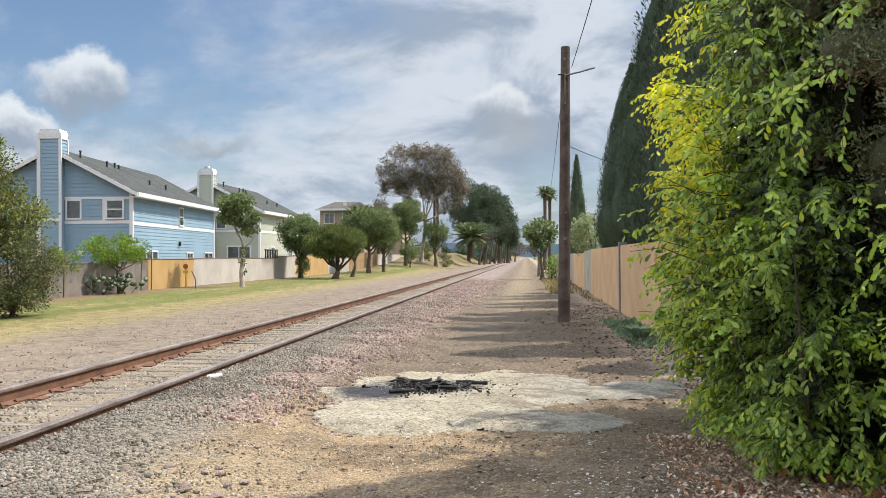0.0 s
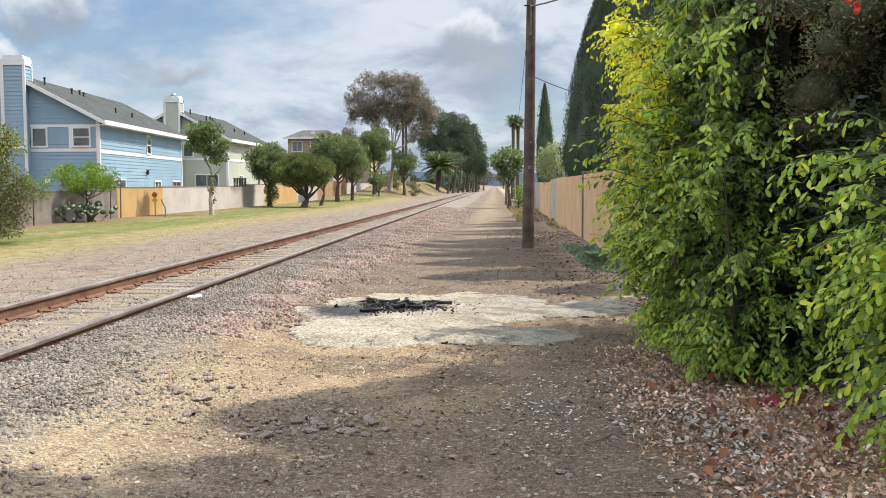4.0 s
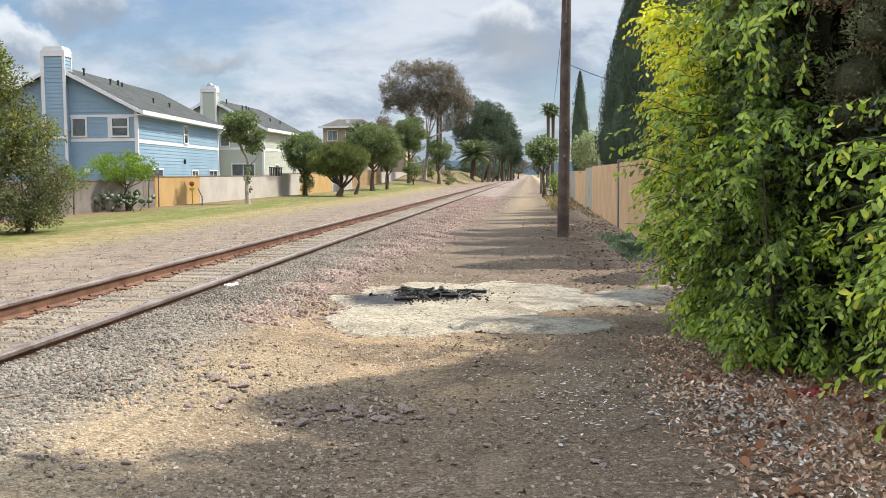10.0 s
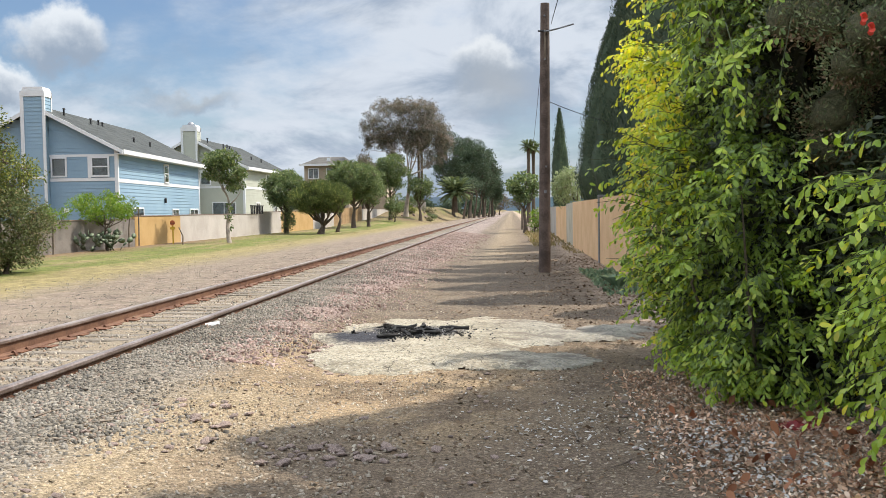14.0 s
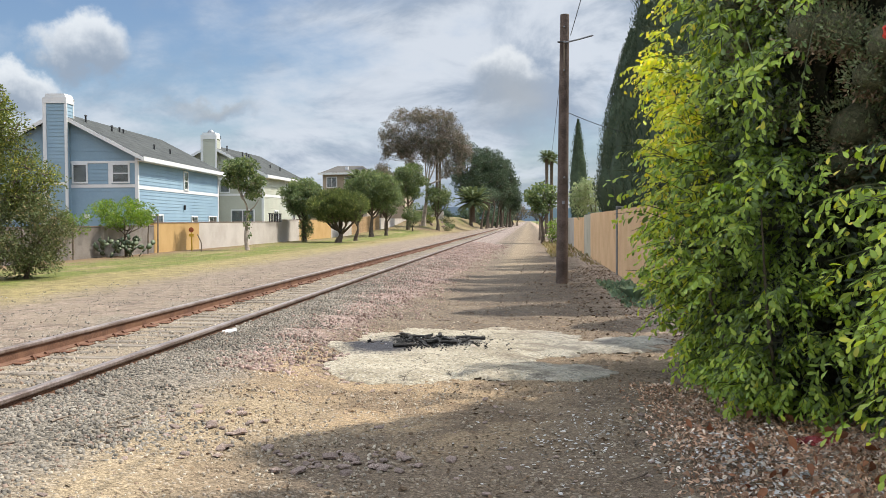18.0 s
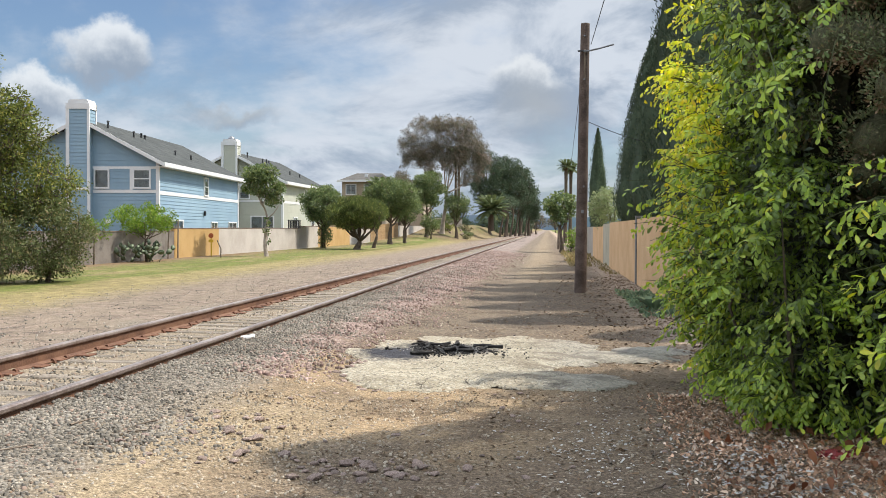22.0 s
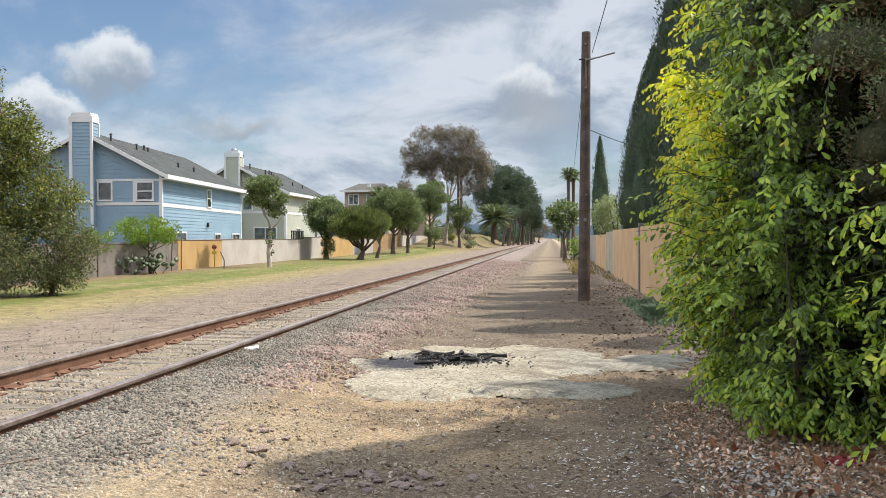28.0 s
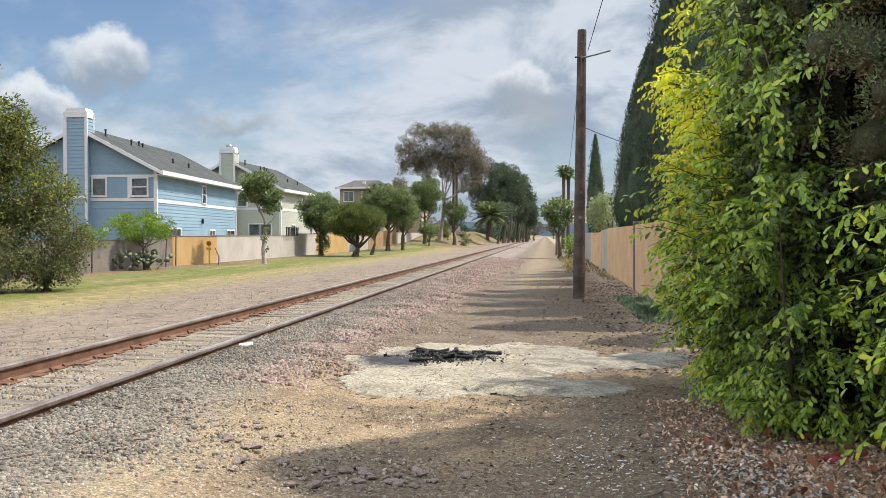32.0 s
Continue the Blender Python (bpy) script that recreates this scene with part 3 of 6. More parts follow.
def build_ground():
    xs = np.concatenate(([-2500, -900, -350, -160, -90, -60, -45], np.arange(-36, -8, 1.0), np.arange(-8, 4, 0.09), np.arange(4, 12, 1.0), [16, 24, 40, 70, 140, 300, 800, 2500]))
    ys = np.concatenate(([-300, -80, -30, -12, -5, -2, 0, 1, 2], np.arange(3, 18, 0.09), np.arange(18, 40, 0.35), np.arange(40, 100, 2.0), np.arange(100, 220, 5.0), [240, 280, 350, 500, 800, 1400, 2600]))
    X, Y = np.meshgrid(xs, ys)
    Z = height(X, Y)
    fine = (X > -8) & (X < 4) & (Y > 2) & (Y < 45)
    bump = np.array([noise.fractal((a * 1.7, b * 1.7, 0.3), 1.0, 2.0, 4) for a, b in zip(X[fine], Y[fine])])
    Z[fine] += 0.014 * bump * np.minimum(1, (Y[fine] - 1) / 2)
    n, m = X.shape
    i = np.arange(n * m).reshape(n, m)
    F = np.stack((i[:-1, :-1], i[:-1, 1:], i[1:, 1:], i[1:, :-1]), -1).reshape(-1, 4)
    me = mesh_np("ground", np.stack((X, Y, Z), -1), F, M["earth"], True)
    tagged(new("ground", me), "bare brown earth, pale gravel and dry mown grass beside the railway", "ground", kind="structure")


build_ground()


def build_hills():
    pts = []
    for i in range(81):
        x = -1600 + i * 40
        pts.append((x, 22 + 22 * (noise.noise((x * 0.0013, 0.2, 0.7)) + 0.55) + 5 * noise.noise((x * 0.008, 3.2, 0.7))))
    V, F = [], []
    for x, h in pts:
        V += [(x, 2480, -8), (x, 2480, max(h, 2)), (x, 2900, -8)]
    for i in range(80):
        a = i * 3
        F += [(a, a + 3, a + 4, a + 1), (a + 1, a + 4, a + 5, a + 2)]
    tagged(new("backdrop", mesh_np("backdrop", V, F, M["far_hill"])), "low hazy blue hills on the horizon", "hills", kind="structure")


build_hills()


# ---- railway ----
RAIL_X, RAIL_TOP, PITCH = (-3.88, -5.39), 0.264, 0.495


def build_track():
    track = thing("railway_track", 0, 0, 0, "straight single railway track with rusty rails on weathered wooden ties", "railway track")
    for x in RAIL_X:
        b = RAIL_TOP - 0.172
        foot = [(x - 0.07, b), (x + 0.07, b), (x + 0.07, b + 0.012), (x + 0.012, b + 0.03), (x + 0.009, b + 0.125), (x - 0.009, b + 0.125), (x - 0.012, b + 0.03), (x - 0.07, b + 0.012)]
        rail = part("rail", prism(foot, -12, 420), M["rail"], track, "rust-brown steel rail")
        head = [(x - 0.022, b + 0.122), (x + 0.022, b + 0.122), (x + 0.036, b + 0.135), (x + 0.036, b + 0.160), (x + 0.026, b + 0.172), (x - 0.026, b + 0.172), (x - 0.036, b + 0.160), (x - 0.036, b + 0.135)]
        part("rail_head", prism(head, -12, 420), M["railhead"], rail, "worn brown-grey running surface")
    mid, top = sum(RAIL_X) / 2, 0.092
    bm = box(-0.86, 0.86, -0.105, 0.105, -0.17, 0, 0.012)
    ties = [bm_mesh("tie", bm, M["tie"])]
    plate = bm_mesh("tie_plate", box(-0.17, 0.17, -0.095, 0.095, 0, 0.016, 0.004), M["iron"])
    clip = bmesh.new()
    prism([(-0.03, 0.0), (0.03, 0.0), (0.022, 0.03), (0.0, 0.05), (-0.02, 0.045)], -0.026, 0.026, bm=clip)
    clip = bm_mesh("rail_anchor", clip, M["iron"])
    rest_v, rest_f = [], []
    for i in range(-8, 700):
        y = i * PITCH + random.uniform(-0.05, 0.05)
        if i < 285:
            t = link("tie", ties[0], track)
            t.matrix_basis = pose(mid + random.uniform(-0.06, 0.06), y, top + random.uniform(-0.012, 0.008), random.uniform(-1, 1), random.uniform(-0.5, 0.5), random.uniform(-2.2, 2.2))
            if i < 130:
                for x in RAIL_X:
                    p = link("tie_plate", plate, t)
                    p.matrix_basis = pose(x - mid, 0, 0.0)
            if i % 2 == 0 and i < 200:
                for x in RAIL_X:
                    for s in (-1, 1):
                        c = link("rail_anchor", clip, track)
                        c.matrix_basis = pose(x + 0.065, y + s * 0.14, top - 0.012)
        else:
            a = len(rest_v)
            rest_v += [(mid + sx * 0.86, y + sy * 0.105, top - 0.01) for sx, sy in ((-1, -1), (1, -1), (1, 1), (-1, 1))]
            rest_f.append((a, a + 1, a + 2, a + 3))
    link("far_tie", mesh_np("far_tie", rest_v, rest_f, M["tie"]), track, kind="stuff")


def bm_mesh(name, bm, material, smooth_on=False):
    me = bpy.data.meshes.new(name)
    for f in bm.faces:
        f.smooth = smooth_on
    bm.to_mesh(me)
    bm.free()
    me.materials.append(material)
    return me


build_track()


def scatter(n, x0, x1, y0, y1, fade=1.0):
    """Random places on the ground, denser towards y0."""
    x = RNG.uniform(x0, x1, n)
    y = y0 + (y1 - y0) * RNG.random(n) ** fade
    return x, y


def build_stones():
    def lay(name, n, x0, x1, y0, y1, s0, s1, mat, label, fade=1.8, sink=0.25, grow=0.0, keep=None):
        x, y = scatter(n, x0, x1, y0, y1, fade)
        if keep is not None:
            k = keep(x, y)
            x, y = x[k], y[k]
        s = RNG.uniform(s0, s1, len(x)) * (1 + grow * (y - y0) / (y1 - y0))
        ob = new(name, stones(name, np.stack((x, y, height(x, y) + s * sink), 1), s, LEAF[mat]))
        tagged(ob, label, "gravel", kind="stuff")

    wob = lambda y: 0.25 * np.sin(y * 1.3) + 0.2 * np.sin(y * 3.1 + 1)
    lay("ballast_gravel", 52000, -3.8, -1.6, 4.5, 34, 0.007, 0.0175, "ballast", "grey crushed ballast stones beside the rails", 2.0, keep=lambda x, y: x < -2.85 + wob(y) + np.random.default_rng(1).normal(0, 0.25, len(x)) + 0.02 * (y - 8))
    lay("pink_gravel", 20000, -3.7, 0.0, 8.8, 60, 0.010, 0.026, "pink", "pinkish crushed ballast along the track shoulder", 1.5, grow=0.5, keep=lambda x, y: (x < -2.15 + 0.6 * wob(y) + np.random.default_rng(2).normal(0, 0.28, len(x)) + 0.012 * (y - 8)) & ((x > -2.95 + np.random.default_rng(3).normal(0, 0.2, len(x))) | (y > 20)))
    lay("tie_gravel", 1300, -5.25, -4.02, 5.0, 34, 0.006, 0.018, "pebble", "pale gravel and dust strewn over the half-buried ties", 1.6, 0.9)
    lay("bed_gravel", 5200, -5.3, -3.95, 5.5, 40, 0.008, 0.018, "ballast", "pale gravel and dust between the rails", 1.8)
    lay("far_gravel", 4500, -10.5, -5.5, 9, 45, 0.007, 0.017, "ballast", "pale pinkish gravel on the far side of the track", 1.6)
    lay("earth_clods", 4200, -3.0, 2.3, 3.2, 20, 0.003, 0.010, "clod", "dark crumbs of earth strewn over the beaten ground", 1.3, 0.1)
    lay("far_clods", 1200, -0.6, 2.4, 17, 45, 0.006, 0.020, "clod", "dark clods and leaf crumbs along the shaded strip", 1.6, 0.2)
    lay("tan_grit", 7000, -3.1, 2.2, 3.4, 13, 0.0025, 0.008, "grit", "fine tan grit over the beaten earth", 1.25, 0.3)
    lay("loose_pebbles", 3000, -3.2, 2.2, 3.2, 18, 0.004, 0.014, "pebble", "small pebbles strewn over the beaten earth", 1.3, 0.2)
    lay("coarse_pebbles", 3000, -3.0, -0.7, 3.0, 9.5, 0.005, 0.013, "pebble", "tan pebbles standing out of the beaten earth", 1.2, 0.35)
    # larger stones that can be told apart
    meshes = []
    for k in range(5):
        bm = bmesh.new()
        bmesh.ops.create_icosphere(bm, subdivisions=1, radius=1)
        for v in bm.verts:
            v.co *= 0.75 + 0.5 * random.random()
            v.co.z *= 0.5
        meshes.append(bm_mesh("rock", bm, M["rock"]))
    spots = [(-1.25 + random.gauss(0, 0.28), 5.95 + random.gauss(0, 0.13), random.uniform(0.020, 0.048)) for _ in range(40)]
    spots += [(-2.3 + random.gauss(0, 0.3), 6.4 + random.gauss(0, 0.45), random.uniform(0.020, 0.048)) for _ in range(26)]
    spots += [(random.uniform(-2.0, -1.2) - 0.2, random.uniform(8.3, 11.5), random.uniform(0.02, 0.04)) for _ in range(45)]
    spots += [(random.uniform(-2.6, 1.0), random.uniform(4.2, 9), random.uniform(0.012, 0.03)) for _ in range(70)]
    for x, y, s in spots:
        ob = new("rock", random.choice(meshes))
        ob.matrix_basis = pose(x, y, float(height(x, y)) + s * 0.22, random.uniform(-14, 14), random.uniform(-14, 14), random.uniform(0, 360)) @ Matrix.Diagonal((s * random.uniform(0.9, 1.5), s, s * random.uniform(0.7, 1.1), 1))
        tagged(ob, "small dull reddish-brown rock lying on the dirt", "rock", "rocks on the dirt strip")


build_stones()


def build_burn():
    """A low crust of pale spilled cement with a burnt heap on it."""
    lobes = ((-1.15, 11.2, 1.08, 2.35, 0), (-0.35, 11.9, 1.0, 1.7, 0), (0.75, 11.55, 0.75, 0.42, -12), (1.35, 12.15, 0.55, 0.36, 20), (-0.15, 9.75, 1.05, 0.62, -4), (-1.45, 9.6, 0.62, 0.75, 0))
    step = 0.035
    xs, ys = np.arange(-2.6, 2.0, step), np.arange(8.4, 14.2, step)
    X, Y = np.meshgrid(xs, ys)
    wob = np.array([noise.fractal((a * 1.6, b * 1.6, 2.2), 1.0, 2.0, 5) for a, b in zip(X.ravel(), Y.ravel())]).reshape(X.shape)
    best = np.full(X.shape, -9.0)
    for cx, cy, rx, ry, a in lobes:
        c, s = math.cos(radians(a)), math.sin(radians(a))
        u, v = (X - cx) * c + (Y - cy) * s, -(X - cx) * s + (Y - cy) * c
        best = np.maximum(best, 1 - np.sqrt((u / rx) ** 2 + (v / ry) ** 2))
    best = best + 0.23 * wob + 0.05 * np.sin(X * 23 + 3 * wob) * np.sin(Y * 19 + 2 * wob)
    rough = np.array([noise.fractal((a * 9.0, b * 9.0, 5.2), 0.9, 2.0, 4) for a, b in zip(X.ravel(), Y.ravel())]).reshape(X.shape)
    Z = height(X, Y) + np.where(best > 0.03, 0.011 * rough, 0.0) + np.where(best > 0, 0.006 + 0.055 * np.clip(best * 2.4, 0, 1) + 0.010 * wob, -0.035)
    keep = best > -0.04
    # keep the one crust that hangs together
    one = np.zeros(keep.shape, bool)
    heap_cells = [(int((11.2 - 8.4) / step), int((-1.15 + 2.6) / step))]
    while heap_cells:
        r, c = heap_cells.pop()
        if 0 <= r < keep.shape[0] and 0 <= c < keep.shape[1] and keep[r, c] and not one[r, c]:
            one[r, c] = True
            heap_cells += [(r + 1, c), (r - 1, c), (r, c + 1), (r, c - 1)]
    keep = one
    i = np.arange(X.size).reshape(X.shape)
    ok = keep[:-1, :-1] & keep[:-1, 1:] & keep[1:, 1:] & keep[1:, :-1]
    F = np.stack((i[:-1, :-1], i[:-1, 1:], i[1:, 1:], i[1:, :-1]), -1)[ok]

    def make(k, v):
        n1, n2, n3 = k.noise(1.6, v, 6.0, 0.65), k.noise(14.0, v, 5.0, 0.65), k.noise(45.0, v, 4.0, 0.8)
        cell = k.t.nodes.new("ShaderNodeTexVoronoi")
        cell.inputs["Scale"].default_value = 48.0
        k.t.links.new(v, cell.inputs["Vector"])
        grain = k.n("ShaderNodeSeparateColor", 0, Color=cell.outputs["Color"])
        c = k.mix(k.ramp(n1, 0.35, 0.62), (0.33, 0.288, 0.212), (0.48, 0.425, 0.325))
        c = k.mix(k.ramp(n2, 0.52, 0.70, 0.0, 0.55), c, (0.23, 0.195, 0.14))
        c = k.mix(k.ramp(grain, 0.62, 0.95, 0.0, 0.7), c, (0.16, 0.145, 0.12))
        c = k.mix(k.ramp(grain, 0.30, 0.05, 0.0, 0.6), c, (0.56, 0.52, 0.44))
        c = k.mix(k.ramp(n3, 0.52, 0.66, 0.0, 0.6), c, (0.20, 0.18, 0.145))
        sep = k.t.nodes.new("ShaderNodeSeparateXYZ")
        k.t.links.new(v, sep.inputs[0])
        def spot(cx, cy, rx, ry):
            a = k.math("DIVIDE", k.math("SUBTRACT", sep.outputs[0], cx), rx)
            b = k.math("DIVIDE", k.math("SUBTRACT", sep.outputs[1], cy), ry)
            return k.math("ADD", k.math("SQRT", k.math("ADD", k.math("MULTIPLY", a, a), k.math("MULTIPLY", b, b))), k.math("MULTIPLY_ADD", n2, 1.0, -0.5))
        soot = k.math("MAXIMUM", k.ramp(spot(-1.78, 11.0, 0.55, 0.75), 1.0, 0.45), k.ramp(spot(-1.2, 11.7, 0.75, 0.62), 1.0, 0.55, 0.0, 0.95))
        c = k.mix(soot, c, k.mix(n2, (0.0144, 0.0144, 0.0173), (0.0936, 0.0936, 0.108)))
        crack = k.t.nodes.new("ShaderNodeTexVoronoi")
        crack.feature = "DISTANCE_TO_EDGE"
        crack.inputs["Scale"].default_value = 1.9
        k.put(k.n("ShaderNodeVectorMath", op="MULTIPLY_ADD", i0=k.noise(3.0, v, 5.0, 0.6, out=1), i1=(0.5, 0.5, 0.5), i2=v), crack.inputs["Vector"])
        c = k.mix(k.math("MULTIPLY", k.ramp(crack.outputs["Distance"], 0.022, 0.006), k.ramp(k.noise(1.3, v, 3.0), 0.48, 0.58, 0.0, 0.85)), c, (0.055, 0.047, 0.038))
        swept = k.math("MULTIPLY", k.ramp(k.noise(2.3, k.n("ShaderNodeMapping", Vector=v, Scale=(0.55, 1.3, 1.0)), 6.0, 0.7), 0.47, 0.58), k.ramp(k.math("ADD", sep.outputs[0], k.math("MULTIPLY", n1, 0.8)), -0.3, 0.6, 0.05, 0.85))
        c = k.mix(swept, c, k.mix(n2, (0.11, 0.082, 0.058), (0.21, 0.162, 0.118)))
        # greyer to the right: the hedge's shade is put into the cement colour
        grey = k.ramp(sep.outputs[0], -0.5, 0.6, 0.0, 0.40)
        c = k.mix(grey, c, (0.259, 0.259, 0.245))
        return c, k.math("ADD", k.math("ADD", n3, k.math("MULTIPLY", grain, 0.5)), k.math("MULTIPLY", n2, 0.9)), 1.0

    me = mesh_np("cement_spill", np.stack((X, Y, Z), -1), F, shader("spilled_cement", make, 0.95, spec=0.15), True)
    me.validate()
    tagged(new("cement_spill", me), "pale crusted cement spill scorched black on the dirt", "cement spill", kind="structure")
    heap = thing("burnt_debris", -1.15, 11.65, 0.075, "heap of charred wood and black ash on pale cement", "burnt debris")
    n = 1300
    p = np.stack((RNG.normal(-0.32, 0.40, n), RNG.normal(-0.15, 0.26, n), np.zeros(n)), 1)
    p[:, 2] = 0.03 * np.exp(-((p[:, 0] + 0.2) ** 2 + p[:, 1] ** 2) / 0.15) * RNG.random(n)
    link("ash", stones("ash", p, RNG.uniform(0.004, 0.015, n), M["char"]), heap, "black cinders", kind="stuff")
    p = np.stack((RNG.normal(0.25, 0.75, 90), RNG.normal(-0.1, 0.8, 90), np.full(90, 0.002)), 1)
    p = p[(p[:, 0] > -0.85) & (p[:, 0] < 1.2) & (p[:, 1] > -0.8)]
    link("cinder", stones("cinder", p, RNG.uniform(0.003, 0.014, len(p)), M["char"]), heap, "scattered black cinders", kind="stuff")
    p = np.stack((RNG.normal(-0.2, 0.42, 260), RNG.normal(-0.12, 0.24, 260), RNG.uniform(0.0, 0.025, 260)), 1)
    link("white_ash", stones("white_ash", p, RNG.uniform(0.003, 0.010, 260), M["ash"]), heap, "flakes of white ash", kind="stuff")
    for k in range(34):
        L, w = random.uniform(0.05, 0.20), random.uniform(0.008, 0.020)
        bm = box(-L / 2, L / 2, -w, w, -w * 0.8, w * 0.8)
        bmesh.ops.subdivide_edges(bm, edges=[e for e in bm.edges if e.calc_length() > L * 0.8], cuts=3)
        for v in bm.verts:
            v.co += Vector((random.gauss(0, 0.012), random.gauss(0, w * 0.3), random.gauss(0, w * 0.3)))
        ob = part("charred_board", bm, M["char"] if k % 4 else M["burnt"], heap)
        q = random.gauss(-0.20, 0.36)
        ob.matrix_basis = pose(q, random.gauss(-0.12, 0.20), random.uniform(0.015, 0.055) * math.exp(-q * q * 3), random.uniform(-25, 25), random.uniform(-22, 22), random.gauss(0, 55))
    for x, y, L, a in ((0.42, 0.10, 0.40, 160), (0.10, -0.34, 0.36, 8), (-0.30, -0.66, 0.28, 28), (-0.25, 0.16, 0.30, 35)):
        path = [((u * L - L / 2, 0.02 * math.sin(u * 5), 0.0), (0.025 + 0.007 * math.sin(u * 9 + x * 7)) * (1 - 0.45 * u * u)) for u in np.linspace(0, 1, 6)]
        v, f = tubes([path], 7)
        ob = link("charred_log", mesh_np("charred_log", v, f, M["char"]), heap)
        ob.matrix_basis = pose(x, y, 0.03, 0, 0, a)
    slab = thing("flat_stone", 1.08, 12.15, 0.0, "low flat grey-brown stone half sunk in the dirt", "stone")
    bm = bmesh.new()
    bmesh.ops.create_icosphere(bm, subdivisions=3, radius=1)
    for v in bm.verts:
        q = 1 + 0.16 * noise.noise(v.co * 1.7) + 0.05 * noise.noise(v.co * 5)
        v.co = Vector((v.co.x * 0.27 * q, v.co.y * 0.19 * q, min(v.co.z, 0.62) * 0.085 * q))
    part("body", bm, plain("old_concrete", (0.21, 0.19, 0.16), (0.32, 0.29, 0.25), 5, 50, 0.6, 0.95), slab, smooth=True)


build_burn()


# ---- walls ----
def wall_run(name, x, y0, y1, h, material, label, thick=0.2, cap=True, course=0.2):
    """A block wall along the track: blocks' courses as shallow joints, with a cap."""
    w = thing(name, x, 0, 0, label, "wall", "boundary walls", kind="structure")
    z = float(min(height(x, y0), height(x, y1))) - 0.1
    rows = max(2, int((h - z) / course)) if material == M["grey_block"] else 1
    bm = bmesh.new()
    for i in range(rows):
        a, b = z + (h - z) * i / rows, z + (h - z) * (i + 1) / rows
        box(-thick / 2, thick / 2, y0, y1, a, b - 0.006, bm=bm)
        box(-thick / 2 + 0.004, thick / 2 - 0.004, y0 + 0.004, y1 - 0.004, b - 0.006, b, bm=bm)
    part("blockwork", bm, material, w)
    if cap:
        part("coping", box(-thick / 2 - 0.02, thick / 2 + 0.02, y0, y1, h, h + 0.05, 0.008), M["cap"], w, "thin brown coping")
    return w


for y0, y1, h, key, lab in ((26, 43.6, 1.38, "grey_block", "bare grey block wall behind shrubs"), (43.6, 49.8, 1.52, "orange_wall", "ochre yellow painted block wall"),
                            (49.8, 66.5, 1.54, "cream_wall", "cream painted block wall"), (66.5, 72.2, 1.68, "cream_wall", "cream painted block wall"), (72.2, 84, 1.72, "orange_wall", "ochre painted block wall behind trees"),
                            (84, 94, 1.75, "cream_wall", "cream painted block wall behind trees"), (112, 136, 1.95, "cream_wall", "pale painted block wall by the lawn")):
    wall_run("garden_wall", -17.8, y0, y1, h, M[key], lab)
for y0, y1, h, key, lab in ((16.4, 27.4, 1.86, "tan_wall", "ochre tan painted block wall beside the dirt strip"), (27.65, 39.5, 1.84, "tan_wall", "ochre tan painted block wall beside the dirt strip"),
                            (39.5, 44.0, 1.80, "pale_patch", "wall stretch overpainted in pale grey green"), (44.0, 54, 1.70, "tan_wall", "ochre tan painted block wall"), (54, 95, 1.72, "cream_wall", "faded cream painted block wall")):
    wall_run("boundary_wall", 2.62, y0, y1, h, M[key], lab, cap=False)
post = thing("wall_post", 2.6, 27.52, 0, "grey steel post between two stretches of wall", "post", kind="structure")
part("channel", box(-0.12, 0.10, -0.11, 0.11, -0.1, 1.95, 0.01), M["steel"], post)


def build_fence():
    f = thing("plank_fence", -17.7, 0, 0, "weathered orange-brown wooden plank fence by the lawn", "fence")
    bm = box(-0.012, 0.012, -0.07, 0.07, -0.1, 1.0, 0.004)
    plank = bm_mesh("plank", bm, plain("fence_plank", (0.25, 0.155, 0.07), (0.35, 0.23, 0.12), 3, 30, 0.4, 0.9, jitter=0.2))
    for i in range(116):
        p = link("plank", plank, f)
        y = 94.2 + i * 0.152
        p.matrix_basis = pose(0, y, float(height(-17.7, y)) + 0.05) @ Matrix.Diagonal((1, 1, 1.6 + random.uniform(-0.03, 0.03), 1))
    for z in (0.5, 1.4):
        part("rail", box(-0.06, -0.015, 94.1, 111.9, z + 0.3, z + 0.39), M["wood"], f)


build_fence()


# ---- houses ----
def glass_material():
    m = bpy.data.materials.new("window_glass")
    m.use_nodes = True
    k = Nodes(m.node_tree)
    g = k.n("ShaderNodeBsdfPrincipled", Base_Color=(0.85, 0.9, 0.9), Roughness=0.02, Transmission_Weight=1.0, IOR=1.45)
    k.n("ShaderNodeOutputMaterial", Surface=g)
    return m


GLASS = glass_material()


def lap_siding(name, along, place, lo, hi, z0, z1, parent, material, limit=None, course=0.20):
    """Overlapping boards on a wall; along is the axis they run on, place the wall's plane and the side it faces, limit(z) the ends at a height."""
    V, F = [], []
    at, side = place
    n = int(math.ceil((z1 - z0) / course))
    for i in range(n):
        a, b = z0 + i * course, min(z0 + (i + 1) * course, z1)
        l, h = (lo, hi) if limit is None else limit((a + b) / 2)
        if h - l < 0.05:
            continue
        k = len(V)
        for z, out in ((a, 0.0), (a, 0.024), (b, 0.003)):
            for u in (l, h):
                V.append((u, at + side * out, z) if along == "x" else (at + side * out, u, z))
        F += [(k, k + 1, k + 3, k + 2), (k + 2, k + 3, k + 5, k + 4)]
    return link(name, mesh_np(name, V, F, material), parent)


